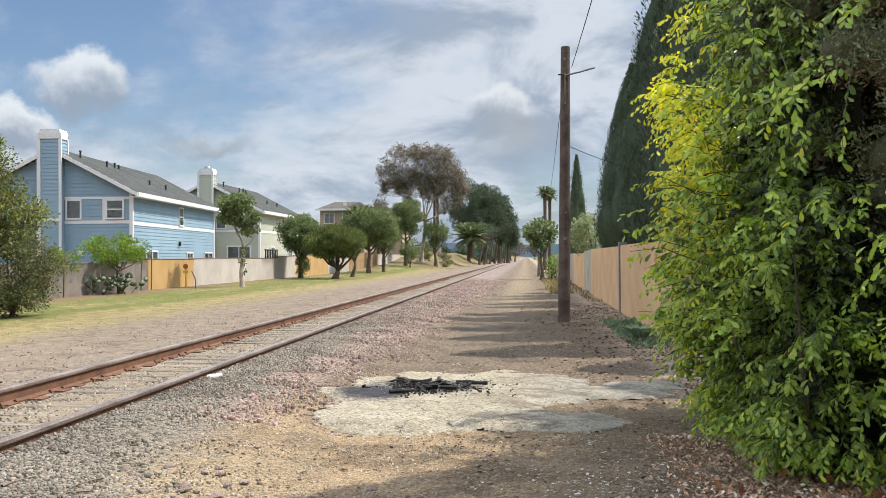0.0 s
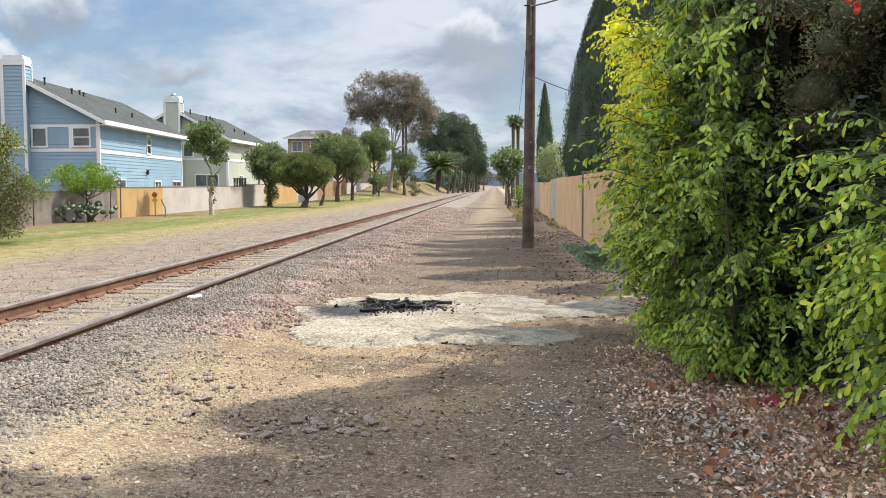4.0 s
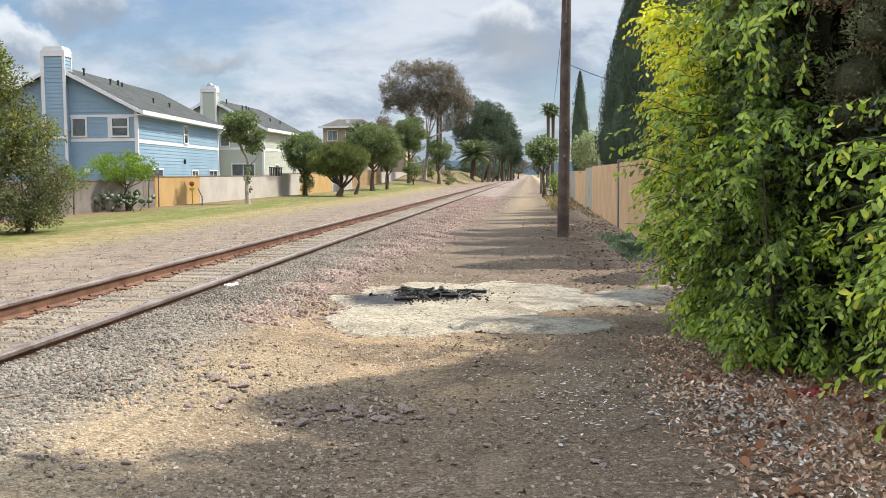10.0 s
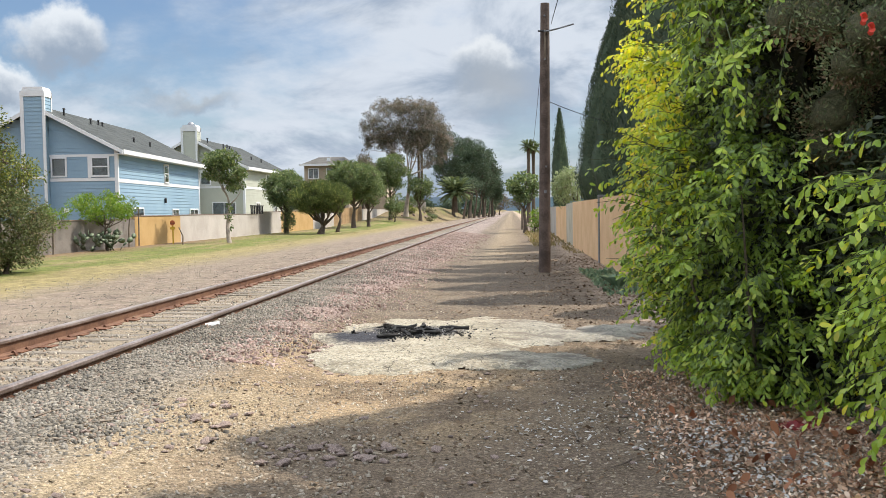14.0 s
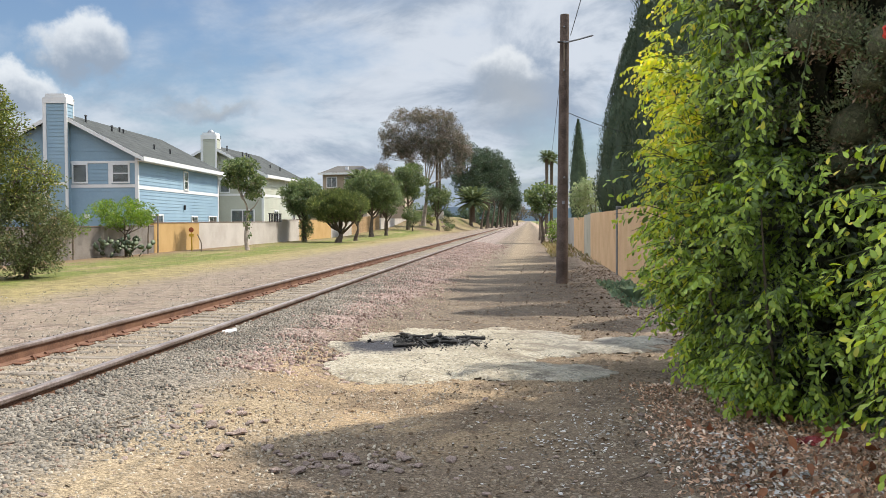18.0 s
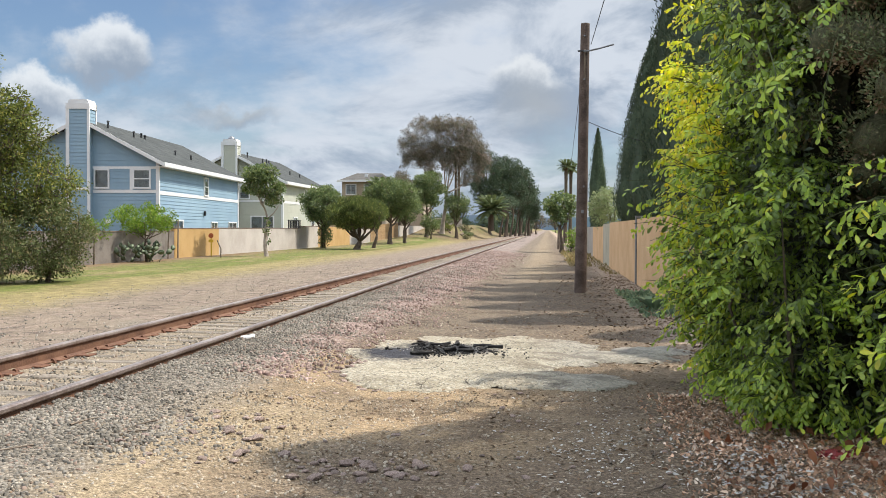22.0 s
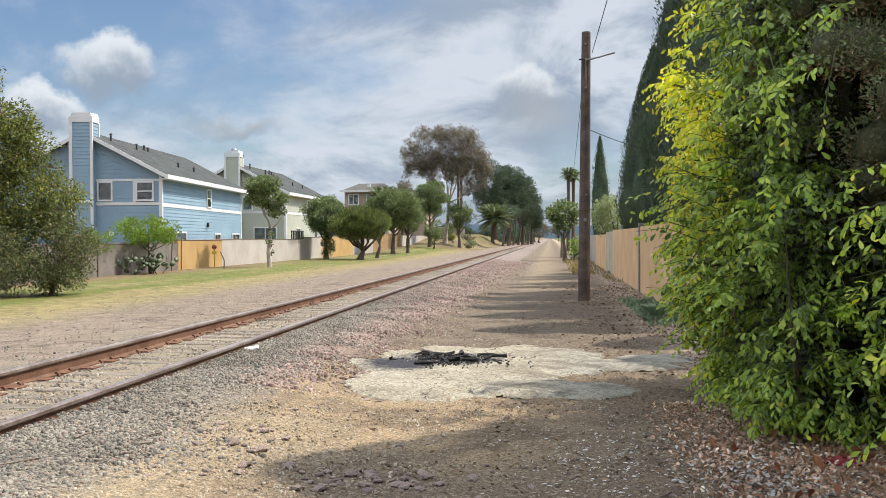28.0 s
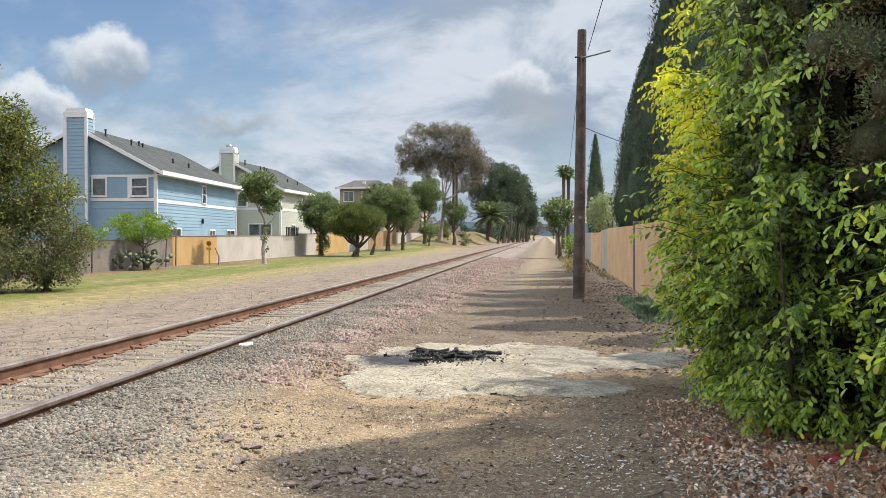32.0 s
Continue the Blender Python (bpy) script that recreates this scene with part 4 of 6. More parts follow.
def window(parent, along, place, u0, u1, z0, z1, cross="h", blind=True):
    """A framed window on a wall: white frame, sash bar, glass, and a blind behind it."""
    at, side = place
    wdw = new("window")
    wdw.parent = parent

    def slab(name, a, b, c, d, o0, o1, mat, up, lab=""):
        if along == "x":
            bm = box(a, b, *sorted((at + side * o0, at + side * o1)), c, d)
        else:
            bm = box(*sorted((at + side * o0, at + side * o1)), a, b, c, d)
        return part(name, bm, mat, up, lab)

    w = 0.09
    slab("blind", u0, u1, z0, z1, 0.034, 0.044, M["curtain"] if blind else M["dark"], wdw)
    slab("pane", u0, u1, z0, z1, 0.052, 0.058, GLASS, wdw)
    slab("frame_top", u0 - w, u1 + w, z1, z1 + w, 0.0, 0.085, M["trim"], wdw)
    slab("frame_bottom", u0 - w, u1 + w, z0 - w, z0, 0.0, 0.10, M["trim"], wdw)
    slab("frame_side", u0 - w, u0, z0, z1, 0.0, 0.085, M["trim"], wdw)
    slab("frame_side", u1, u1 + w, z0, z1, 0.0, 0.085, M["trim"], wdw)
    if cross == "h":
        m = (z0 + z1) / 2
        slab("sash_bar", u0, u1, m - 0.03, m + 0.03, 0.06, 0.075, M["trim"], wdw)
    elif cross == "v":
        m = (u0 + u1) / 2
        slab("sash_bar", m - 0.03, m + 0.03, z0, z1, 0.06, 0.075, M["trim"], wdw)


def build_house(y, z, D, turn, paint, roof, label, detail):
    h = thing("house", -21.5, y, z, label, "house", "two-storey houses behind the wall", rz=turn)
    W, EZ, PZ = 8.6, 5.27, 7.54  # width, eave and ridge heights; D is the depth along the track
    slope = (PZ - EZ) / (W / 2)
    body = [(0, -0.1), (0, EZ), (-W / 2, PZ - 0.12), (-W, EZ), (-W, -0.1)]
    part("wall", prism(body, 0, D), paint, h)
    lap_siding("gable_siding", "x", (0.0, -1), -W, 0, 0.1, PZ - 0.2, h, paint, lambda z: (-W, 0) if z < EZ else (-W + (z - EZ) / slope, -(z - EZ) / slope))
    lap_siding("side_siding", "y", (0.0, 1), 0, D, 0.1, EZ, h, paint)
    # corner boards, belt courses
    part("corner_board", box(-0.14, 0.045, -0.05, 0.10, 0, EZ + 0.05), M["trim"], h)
    part("corner_board", box(-0.05, 0.045, D - 0.13, D + 0.03, 0, EZ), M["trim"], h)
    part("belt_board", box(-W, -0.14, -0.045, 0, 3.50, 3.68), M["trim"], h)
    part("belt_board", box(0, 0.043, 0.10, D - 0.13, 3.42, 3.62), M["trim"], h)
    part("frieze_board", box(-3.75, -0.14, -0.043, 0, 4.84, 4.97), M["trim"], h)
    # roof planes with thickness, rake and eave boards
    o, e = 0.42, 0.45
    for s in (1, -1):
        up = lambda u, dz: (-W / 2 + s * u, PZ + dz - u * slope)
        half = W / 2 + e
        shingles = [up(0, 0.0), up(half, 0.0), up(half, 0.13), up(0, 0.13)]
        deck = part("roof", prism(shingles, -o, D + o), roof, h)
        for i in range(11):  # courses of shingles
            a, b = half * (i / 11), half * ((i + 1) / 11)
            part("shingle_course", prism([up(a, 0.132), up(b, 0.140), up(b, 0.13)], -o, D + o), roof, deck)
        rake = [up(0, -0.10), up(half, -0.10), up(half, 0.12), up(0, 0.12)]
        part("rake_board", prism(rake, -o - 0.05, -o), M["trim"], h)
        part("rake_board", prism(rake, D + o, D + o + 0.05), M["trim"], h)
        ux, uz = up(half, 0.0)
        part("fascia", box(*sorted((ux, ux + s * 0.06)), -o, D + o, uz - 0.09, uz + 0.15), M["trim"], h)
        part("soffit", box(*sorted((ux, -W if s < 0 else 0.0)), -o, D + o, uz - 0.10, uz - 0.07), M["trim"], h)
    # chimney on the gable wall
    c0, c1 = -4.86, -3.72
    ch = part("chimney", box(c0, c1, -0.55, 0.45, 0, 8.35), paint, h)
    lap_siding("siding", "x", (-0.55, -1), c0, c1, 0.1, 8.35, ch, paint)
    lap_siding("siding", "y", (c1, 1), -0.55, 0.45, 0.1, 8.35, ch, paint)
    for x in (c0, c1):
        part("corner_board", box(x - 0.07 - (0.05 if x == c0 else 0), x + 0.07 + (0.0 if x == c0 else 0.0), -0.60, -0.50, 0, 8.4), M["trim"], ch)
    part("corner_board", box(c1 - 0.02, c1 + 0.05, 0.36, 0.47, 5, 8.4), M["trim"], ch)
    part("chimney_belt", box(c0 - 0.05, c1 + 0.05, -0.62, -0.55, 3.62, 3.78), M["trim"], ch)
    cap = bmesh.new()
    box(c0 - 0.05, c1 + 0.05, -0.61, 0.50, 8.10, 8.42, bm=cap)
    prism([(c0 - 0.02, 8.42), (c1 + 0.02, 8.42), (c1 - 0.06, 8.62), (c0 + 0.06, 8.62)], -0.57, 0.46, bm=cap)
    part("chimney_cap", cap, M["trim"], ch, "white capped chimney top")
    if detail == "dome":
        b2 = bmesh.new()
        bmesh.ops.create_uvsphere(b2, u_segments=12, v_segments=6, radius=0.30)
        bmesh.ops.translate(b2, vec=(-4.29, -0.05, 8.60), verts=b2.verts)
        part("chimney_cowl", b2, M["steel"], ch, smooth=True)
    # vents on the roof
    for u, yy, t in ((0.7, 1.9, 0.42), (1.2, 4.6, 0.35), (0.9, 6.7, 0.3), (1.0, 7.1, 0.26), (2.9, 7.2, 0.3), (3.1, 9.8, 0.3)):
        z = PZ + 0.1 - u * slope
        b3 = bmesh.new()
        bmesh.ops.create_cone(b3, cap_ends=True, segments=8, radius1=0.06, radius2=0.05, depth=t, matrix=Matrix.Translation((-W / 2 + u, yy, z + t / 2)))
        bmesh.ops.create_cone(b3, cap_ends=True, segments=8, radius1=0.10, radius2=0.06, depth=0.08, matrix=Matrix.Translation((-W / 2 + u, yy, z + t)))
        part("roof_vent", b3, M["dark"], h)
    g, s = (0.0, -1), (0.0, 1)
    window(h, "x", g, -3.55, -2.85, 3.82, 4.75, "")
    window(h, "x", g, -1.36, -0.52, 3.82, 4.75, "h")
    part("side_trim", box(-1.62, -1.47, -0.044, 0, 3.68, 4.84), M["trim"], h)
    window(h, "y", s, D * 0.50, D * 0.50 + 0.75, 3.70, 4.75, "h")
    if detail == "dome":
        window(h, "x", g, -2.62, -0.82, 1.0, 2.30, "v")
        window(h, "y", s, 3.2, 4.3, 1.3, 2.25, "v")
        window(h, "y", s, 9.2, 10.2, 1.3, 2.25, "v")
    else:
        window(h, "y", s, 2.2, 4.1, 1.0, 1.96, "v")
        window(h, "y", s, 10.2, 11.5, 1.0, 1.90, "v")
        window(h, "y", s, 14.5, 16.5, 1.0, 1.92, "v")
        lamp = part("wall_lamp", box(0.03, 0.16, 8.45, 8.6, 2.35, 2.65, 0.02), M["dark"], h)
        part("meter_box", box(-2.95, -2.7, -0.16, -0.03, 1.75, 2.05, 0.01), M["trim"], h)
    return h


build_house(50.8, 0.0, 17.2, 4.0, M["blue"], M["roof"], "blue two-storey house with white trim and grey shingle roof", "")
build_house(75.7, 0.2, 13.6, 0.0, M["sage"], M["roof"], "pale sage two-storey house with white trim and grey roof", "dome")


def build_far_house(x, y, w, d, z0, eave, ridge, label):
    h = thing("house", x, y, z0, label, "house", "houses beyond the trees")
    part("wall", box(0, w, 0, d, -2, eave), M["beige"], h)
    bm = bmesh.new()
    o = 0.5
    lo = [bm.verts.new(p) for p in ((-o, -o, eave), (w + o, -o, eave), (w + o, d + o, eave), (-o, d + o, eave))]
    hi = [bm.verts.new(p) for p in ((w * 0.15, d * 0.45, ridge), (w * 0.85, d * 0.45, ridge))]
    for f in ((lo[0], lo[1], hi[1], hi[0]), (lo[1], lo[2], hi[1]), (lo[2], lo[3], hi[0], hi[1]), (lo[3], lo[0], hi[0]), (lo[3], lo[2], lo[1], lo[0])):
        bm.faces.new(f)
    r = part("roof", bm, M["roof2"], h)
    part("fascia", box(-o - 0.03, w + o + 0.03, -o - 0.06, -o + 0.02, eave - 0.15, eave + 0.1), M["trim"], r)
    part("roof_vent", box(w * 0.5, w * 0.5 + 0.4, d * 0.2, d * 0.2 + 0.3, eave + (ridge - eave) * 0.45, eave + (ridge - eave) * 0.45 + 0.45), M["trim"], r)
    for u in (0.12, 0.6):
        window(h, "x", (0.0, -1), w * u, w * u + 1.2, eave - 1.7, eave - 0.5, "v")
        window(h, "y", (w, 1), d * u, d * u + 1.2, eave - 1.7, eave - 0.5, "v")


build_far_house(-26.3, 120, 4.9, 13, 0.5, 7.2, 8.5, "beige stucco two-storey house with tan shingle roof")
build_far_house(-24.0, 142, 5.4, 10, 2.5, 5.0, 6.6, "beige stucco house with tan roof behind trees")


def build_bank_walls():
    """Low walls that hold the bank behind the palms."""
    for x0, x1, y, top, mat, label in ((-17.5, -13.2, 147, 3.3, "cream_wall", "pale stepped retaining wall on the bank"),):
        w = thing("retaining_wall", x0, y, 0, label, "wall")
        n = int((x1 - x0) / 1.2)
        for i in range(n):
            a = i * (x1 - x0) / n
            part("panel", box(a, a + (x1 - x0) / n - 0.03, 0, 0.2, 0.2, top - 0.10 * (i % 2) - (0.35 * i / n if mat == "cream_wall" else 0), 0.01), M[mat], w)
        part("footing", box(0, x1 - x0, -0.05, 0.25, -0.2, 0.4), M["grey_block"], w)
    for _ in range(12):
        x, y, s = random.uniform(-14.5, -10.5), random.uniform(120, 146), random.uniform(0.1, 0.25)
        bm = bmesh.new()
        bmesh.ops.create_icosphere(bm, subdivisions=1, radius=s)
        for v in bm.verts:
            v.co *= 0.75 + 0.5 * random.random()
        ob = new("boulder", bm_mesh("boulder", bm, M["rock"]))
        ob.matrix_basis = pose(x, y, float(height(x, y)) + s * 0.2)
        tagged(ob, "brownish boulder half sunk in the bank", "boulder", "boulders on the bank")


build_bank_walls()


# ---- plants ----
def build_tree(name, x, y, label, trunk, clumps, leaf, r0=0.15, bark="bark", size=(0.16, 0.09), per=160, spread=0.55, lean=(0, 0), z=None, limbs=7, droop=0.0, kind="tree", group="", flat=0.8, up=0.5, wiggle=0.12, rise=0.0):
    """A tree: a tapering trunk of the given height, limbs to its clumps (offset and radius), and a crown of single leaves."""
    z = float(height(x, y)) if z is None else z
    t = thing(name, x, y, z, label, kind, group)
    top = np.array((lean[0], lean[1], trunk), float)
    pts = [(top * u + np.array((wiggle * math.sin(u * 5 + x), wiggle * math.cos(u * 4 + y), 0)) * u + np.array((0, 0, -0.1 if u == 0 else 0)), r0 * (1.35 - 0.9 * u if u > 0 else 1.7)) for u in np.linspace(0, 1, 8)]
    v, f = tubes([pts], 9)
    link("trunk", mesh_np("trunk", v, f, M[bark], True), t)
    top = pts[-1][0]
    cl = np.array([c[:3] for c in clumps], float)
    rad = np.array([c[3] for c in clumps], float)
    twigs, joints = [], []
    # main limbs reach for clumps that lie well apart; the others branch off the nearest limb
    first = [0]
    while len(first) < min(limbs, len(cl)):
        gap = np.min([np.linalg.norm(cl - cl[j], axis=1) for j in first], 0)
        first.append(int(np.argmax(gap)))
    for i, j in enumerate(first):
        a, c = pts[-1 - (i % 3)][0], cl[j]
        bow = np.array((0, 0, 0.12)) * np.linalg.norm(c[:2] - a[:2])
        path = [(a + (c - a) * u + bow * math.sin(u * 3.14) * -1 + RNG.normal(0, 0.025, 3) * np.linalg.norm(c - a) * math.sin(u * 3.14), r0 * (0.52 - 0.42 * u)) for u in (0.0, 0.25, 0.5, 0.75, 1.0)]
        v, f = tubes([path], 6)
        link("limb", mesh_np("limb", v, f, M[bark], True), t)
        joints += path[1:]
    spot = np.array([p for p, q in joints])
    for i, (c, r) in enumerate(zip(cl, rad)):
        if i not in first:
            near = np.linalg.norm(spot - c, axis=1) + 0.8 * np.maximum(spot[:, 2] - c[2], 0)
            a, q = joints[int(np.argmin(near))]
            mid = (a + c) / 2 + RNG.normal(0, 0.10, 3) * np.linalg.norm(c - a)
            twigs.append([(a, q * 0.6), (mid, q * 0.42), (c, q * 0.2)])
        for k in range(4):
            e = c + unit(RNG.normal(size=3)) * r * 0.8
            twigs.append([(c, r0 * 0.09), ((c + e) / 2 + RNG.normal(0, 0.05, 3) * r, r0 * 0.06), (e, r0 * 0.03)])
    v, f = tubes(twigs, 4)
    link("twig", mesh_np("twig", v, f, M[bark], True), t, kind="stuff")
    P, Wd, S = [], [], []
    for c, r in zip(cl, rad):
        n = max(12, int(per * (r / spread) ** 2))
        b = ball(n, flat)
        P.append(c + b * r * RNG.uniform(0.75, 1.15, (n, 1)))
        Wd.append(unit(b) + RNG.normal(0, 0.6, (n, 3)) + (0, 0, rise - droop))
    P, Wd = np.concatenate(P), np.concatenate(Wd)
    sc = RNG.uniform(0.65, 1.25, len(P))
    link("crown", leaf_mesh("crown", P, Wd, RNG.normal(0, 0.6, (len(P), 3)) + (0, 0, up), size[0] * sc, size[1] * sc, LEAF[leaf]), t, kind="stuff")
    return t


def blob(cx, cy, cz, rx, ry, rz, n, r0, r1, skin=0.7):
    """Clumps of foliage spread through an uneven egg."""
    out = []
    for _ in range(n):
        d = unit(RNG.normal(size=3)) * RNG.uniform(skin * 0.5, 1.0) ** 0.6
        out.append((cx + d[0] * rx, cy + d[1] * ry, cz + d[2] * rz, RNG.uniform(r0, r1)))
    return out


# far-side shrubs and trees, from near to far
build_tree("tree", -15.3, 23.2, "large olive-green tree with dense foliage beside the lawn", 2.6,
           blob(-0.7, -0.4, 4.9, 1.8, 1.8, 2.1, 120, 0.34, 0.58) + blob(0.75, 0.5, 3.9, 1.2, 1.2, 1.25, 84, 0.30, 0.5) + blob(1.4, 0.95, 2.6, 1.2, 1.2, 1.2, 70, 0.28, 0.5) + blob(-0.4, -0.4, 2.2, 1.6, 1.6, 1.7, 80, 0.32, 0.55),
           "olive", 0.18, size=(0.085, 0.044), per=330, spread=0.55, limbs=12)
build_tree("shrub", -14.3, 22.4, "dusty green shrub under the large tree", 0.5, blob(0, 0, 0.9, 1.3, 1.3, 0.85, 80, 0.22, 0.42), "weed_dry", 0.06, size=(0.085, 0.035), per=300, spread=0.4, kind="shrub")
build_tree("shrub", -13.2, 23.9, "straggling grey-green shrub with dry twigs", 0.6, blob(0, 0, 1.15, 1.1, 1.2, 1.1, 95, 0.2, 0.38), "weed_dry", 0.05, size=(0.09, 0.035), per=240, spread=0.4, kind="shrub", limbs=10)
build_tree("shrub", -17.45, 33.6, "straw-coloured dry shrub against the wall", 0.4, blob(0, 0, 1.25, 0.6, 0.9, 0.75, 20, 0.18, 0.36), "dry", 0.05, size=(0.07, 0.028), per=170, spread=0.35, kind="shrub")
build_tree("shrub", -17.9, 36.0, "low bright green shrub spilling over the wall", 0.9, blob(0, 0, 1.45, 0.55, 0.9, 0.42, 18, 0.18, 0.34), "bright", 0.05, size=(0.10, 0.05), per=150, spread=0.35, kind="shrub")
build_tree("shrub", -17.0, 38.9, "bright green leafy shrub above bare grey stems", 1.1, blob(-0.2, 0.3, 1.8, 1.15, 1.7, 0.62, 66, 0.16, 0.34), "bright", 0.05, size=(0.10, 0.048), per=240, spread=0.4, kind="shrub", limbs=10)
build_tree("tree", -14.5, 48.0, "small tree with a bare knotted trunk and two leafy heads", 2.7, blob(-0.3, 0, 4.25, 0.85, 0.8, 0.48, 30, 0.2, 0.38, 0.9) + blob(-0.1, 0, 3.6, 1.0, 0.8, 0.42, 32, 0.18, 0.36, 0.9) + blob(0.5, 0, 2.85, 0.40, 0.5, 0.22, 9, 0.14, 0.26) + blob(0.05, 0, 1.5, 0.16, 0.2, 1.2, 9, 0.05, 0.11), "broad", 0.085, "pale_bark", (0.15, 0.09), 150, 0.4, (-0.25, 0.1), wiggle=0.22)
build_tree("tree", -16.3, 68.0, "round-headed dark green street tree by the wall", 1.7, blob(0, 0, 3.15, 1.65, 1.5, 1.4, 110, 0.28, 0.5) + blob(0.1, 0, 1.0, 0.42, 0.5, 0.75, 16, 0.18, 0.34), "broad", 0.14, size=(0.13, 0.075), per=230, spread=0.45)
build_tree("tree", -13.3, 65.6, "wide umbrella-shaped dark green tree on the lawn", 0.8, blob(0, 0, 2.5, 2.15, 2.0, 0.75, 130, 0.28, 0.46) + blob(0, 0, 3.15, 1.5, 1.4, 0.42, 40, 0.26, 0.42) + blob(0, 0, 1.8, 1.75, 1.7, 0.35, 60, 0.22, 0.36), "brush", 0.2, size=(0.19, 0.035), per=330, spread=0.4, lean=(0.2, 0), up=0.1, limbs=12, rise=1.0)
build_tree("tree", -13.2, 71.5, "slender leaning tree under the umbrella-shaped one", 1.4, blob(0.1, 0, 2.3, 0.7, 0.7, 0.5, 14, 0.22, 0.4), "broad", 0.12, size=(0.13, 0.06), per=200, spread=0.5, lean=(0.3, 0))
build_tree("tree", -14.7, 88.0, "round-headed green tree behind the fence", 2.3, blob(0, 0, 4.3, 2.4, 2.2, 1.8, 130, 0.36, 0.66), "broad", 0.18, size=(0.15, 0.085), per=240, spread=0.6)
build_tree("tree", -13.9, 92.0, "smaller round tree beside the fence", 1.8, blob(0, 0, 3.3, 1.4, 1.3, 1.4, 56, 0.3, 0.55), "broad", 0.14, size=(0.15, 0.085), per=220, spread=0.6)
build_tree("tree", -16.0, 106.0, "green tree beside the tall gum", 1.8, blob(-0.3, 0, 4.5, 2.2, 1.9, 2.0, 60, 0.45, 0.8), "broad", 0.18, size=(0.2, 0.10), per=180, spread=0.7)
build_tree("shrub", -13.3, 108.0, "small clipped dark shrub on the lawn", 0.5, blob(0, 0, 1.9, 0.95, 0.9, 1.5, 30, 0.32, 0.5), "broad", 0.08, size=(0.14, 0.08), per=160, spread=0.5, kind="shrub")
GUM = (blob(-4.2, 0, 11.4, 1.6, 1.8, 2.6, 60, 0.35, 0.7, 0.2) + blob(-1.2, 0, 14.4, 3.6, 2.6, 1.2, 90, 0.35, 0.72, 0.2) + blob(2.4, 0, 14.0, 2.2, 2.2, 1.4, 60, 0.35, 0.7, 0.2)
       + blob(-1.0, 0, 12.0, 2.6, 2.0, 1.8, 70, 0.3, 0.6, 0.2) + blob(3.5, 0, 11.0, 2.5, 2.3, 2.6, 130, 0.4, 0.75, 0.2) + blob(5.1, 0.2, 9.4, 1.3, 1.4, 1.7, 36, 0.35, 0.65, 0.3)
       + blob(1.4, -0.4, 9.6, 2.2, 1.6, 1.6, 70, 0.35, 0.7, 0.2) + blob(-5.0, 0.3, 9.6, 0.7, 0.7, 1.0, 14, 0.3, 0.55) + blob(2.9, 0, 7.2, 1.2, 1.2, 1.2, 20, 0.3, 0.55)
       + blob(-2.6, 0.2, 10.4, 1.9, 1.6, 1.5, 70, 0.35, 0.7, 0.2) + blob(0.2, 0.2, 11.0, 1.8, 1.6, 1.6, 60, 0.35, 0.7, 0.2) + blob(-1.2, 0, 8.3, 1.3, 1.2, 0.8, 22, 0.3, 0.55) + blob(4.2, 0, 8.0, 1.3, 1.2, 1.1, 26, 0.3, 0.6))
build_tree("tree", -13.9, 125.0, "tall gum tree with a pale forked trunk and brownish crown", 6.2, GUM,
           "gum", 0.24, "pale_bark", (0.22, 0.085), 66, 0.6, (0.5, 0.0), limbs=6, droop=0.8, wiggle=0.3)
build_tree("tree", -11.8, 123.0, "leafy tree at the foot of the tall gum", 2.0, blob(0, 0, 4.4, 1.7, 1.7, 1.7, 44, 0.4, 0.75), "broad", 0.2, size=(0.2, 0.11), per=170, spread=0.7)
build_tree("tree", -14.3, 112.0, "leafy green tree between the house and the gum", 3.0, blob(0, 0, 5.6, 2.0, 2.0, 2.0, 80, 0.4, 0.7), "broad", 0.18, size=(0.19, 0.10), per=190, spread=0.6)
build_tree("tree", -18.5, 118.0, "grey-green tree before the beige house", 3.5, blob(0, 0, 6.0, 2.2, 2.2, 1.8, 44, 0.45, 0.85), "gum", 0.2, size=(0.22, 0.09), per=150, spread=0.7)
for px, py, r, hh, low in ((-11.4, 187, 3.8, 16.6, 4.5), (-8.2, 190, 3.9, 16.2, 3.4), (-5.6, 195, 3.1, 14.2, 3.2), (-4.0, 203, 2.2, 11.0, 2.8)):
    mid, half = (hh + low) / 2, (hh - low) / 2
    build_tree("tree", px, py, "tall dark pine with a dense rounded crown", low + 1.5, blob(0, 0, mid, r, r, half, int(36 * r), 0.6, 1.2), "pine", 0.3, size=(0.33, 0.12), per=150, spread=0.9, z=0.3, group="dark pines down the line", rise=0.7)
for i, py in enumerate((172, 177, 183, 190, 199, 210)):
    build_tree("tree", -8.6 + i * 0.72, py, "bare-trunked tree leaning in the row beside the track", 4.8, blob(0.5, 0, 6.3, 1.5, 1.6, 1.0, 12, 0.45, 0.8), "pine", 0.17, size=(0.3, 0.11), per=120, spread=0.8, z=0.2, group="row of trunks down the line", lean=(0.7, 0))
for px, py in ((-34, 200), (-28, 206), (-23, 212), (-18.5, 214), (-14, 218), (-10.5, 222), (-8.0, 228), (-6.2, 240)):
    build_tree("shrub", px, py, "dark shrub in the thicket behind the pines", 0.8, blob(0, 0, 2.4, 3.0, 2.5, 1.9, 30, 0.7, 1.2), "pine", 0.1, size=(0.36, 0.16), per=110, spread=0.9, z=0.2, kind="shrub", group="thicket behind the pines")
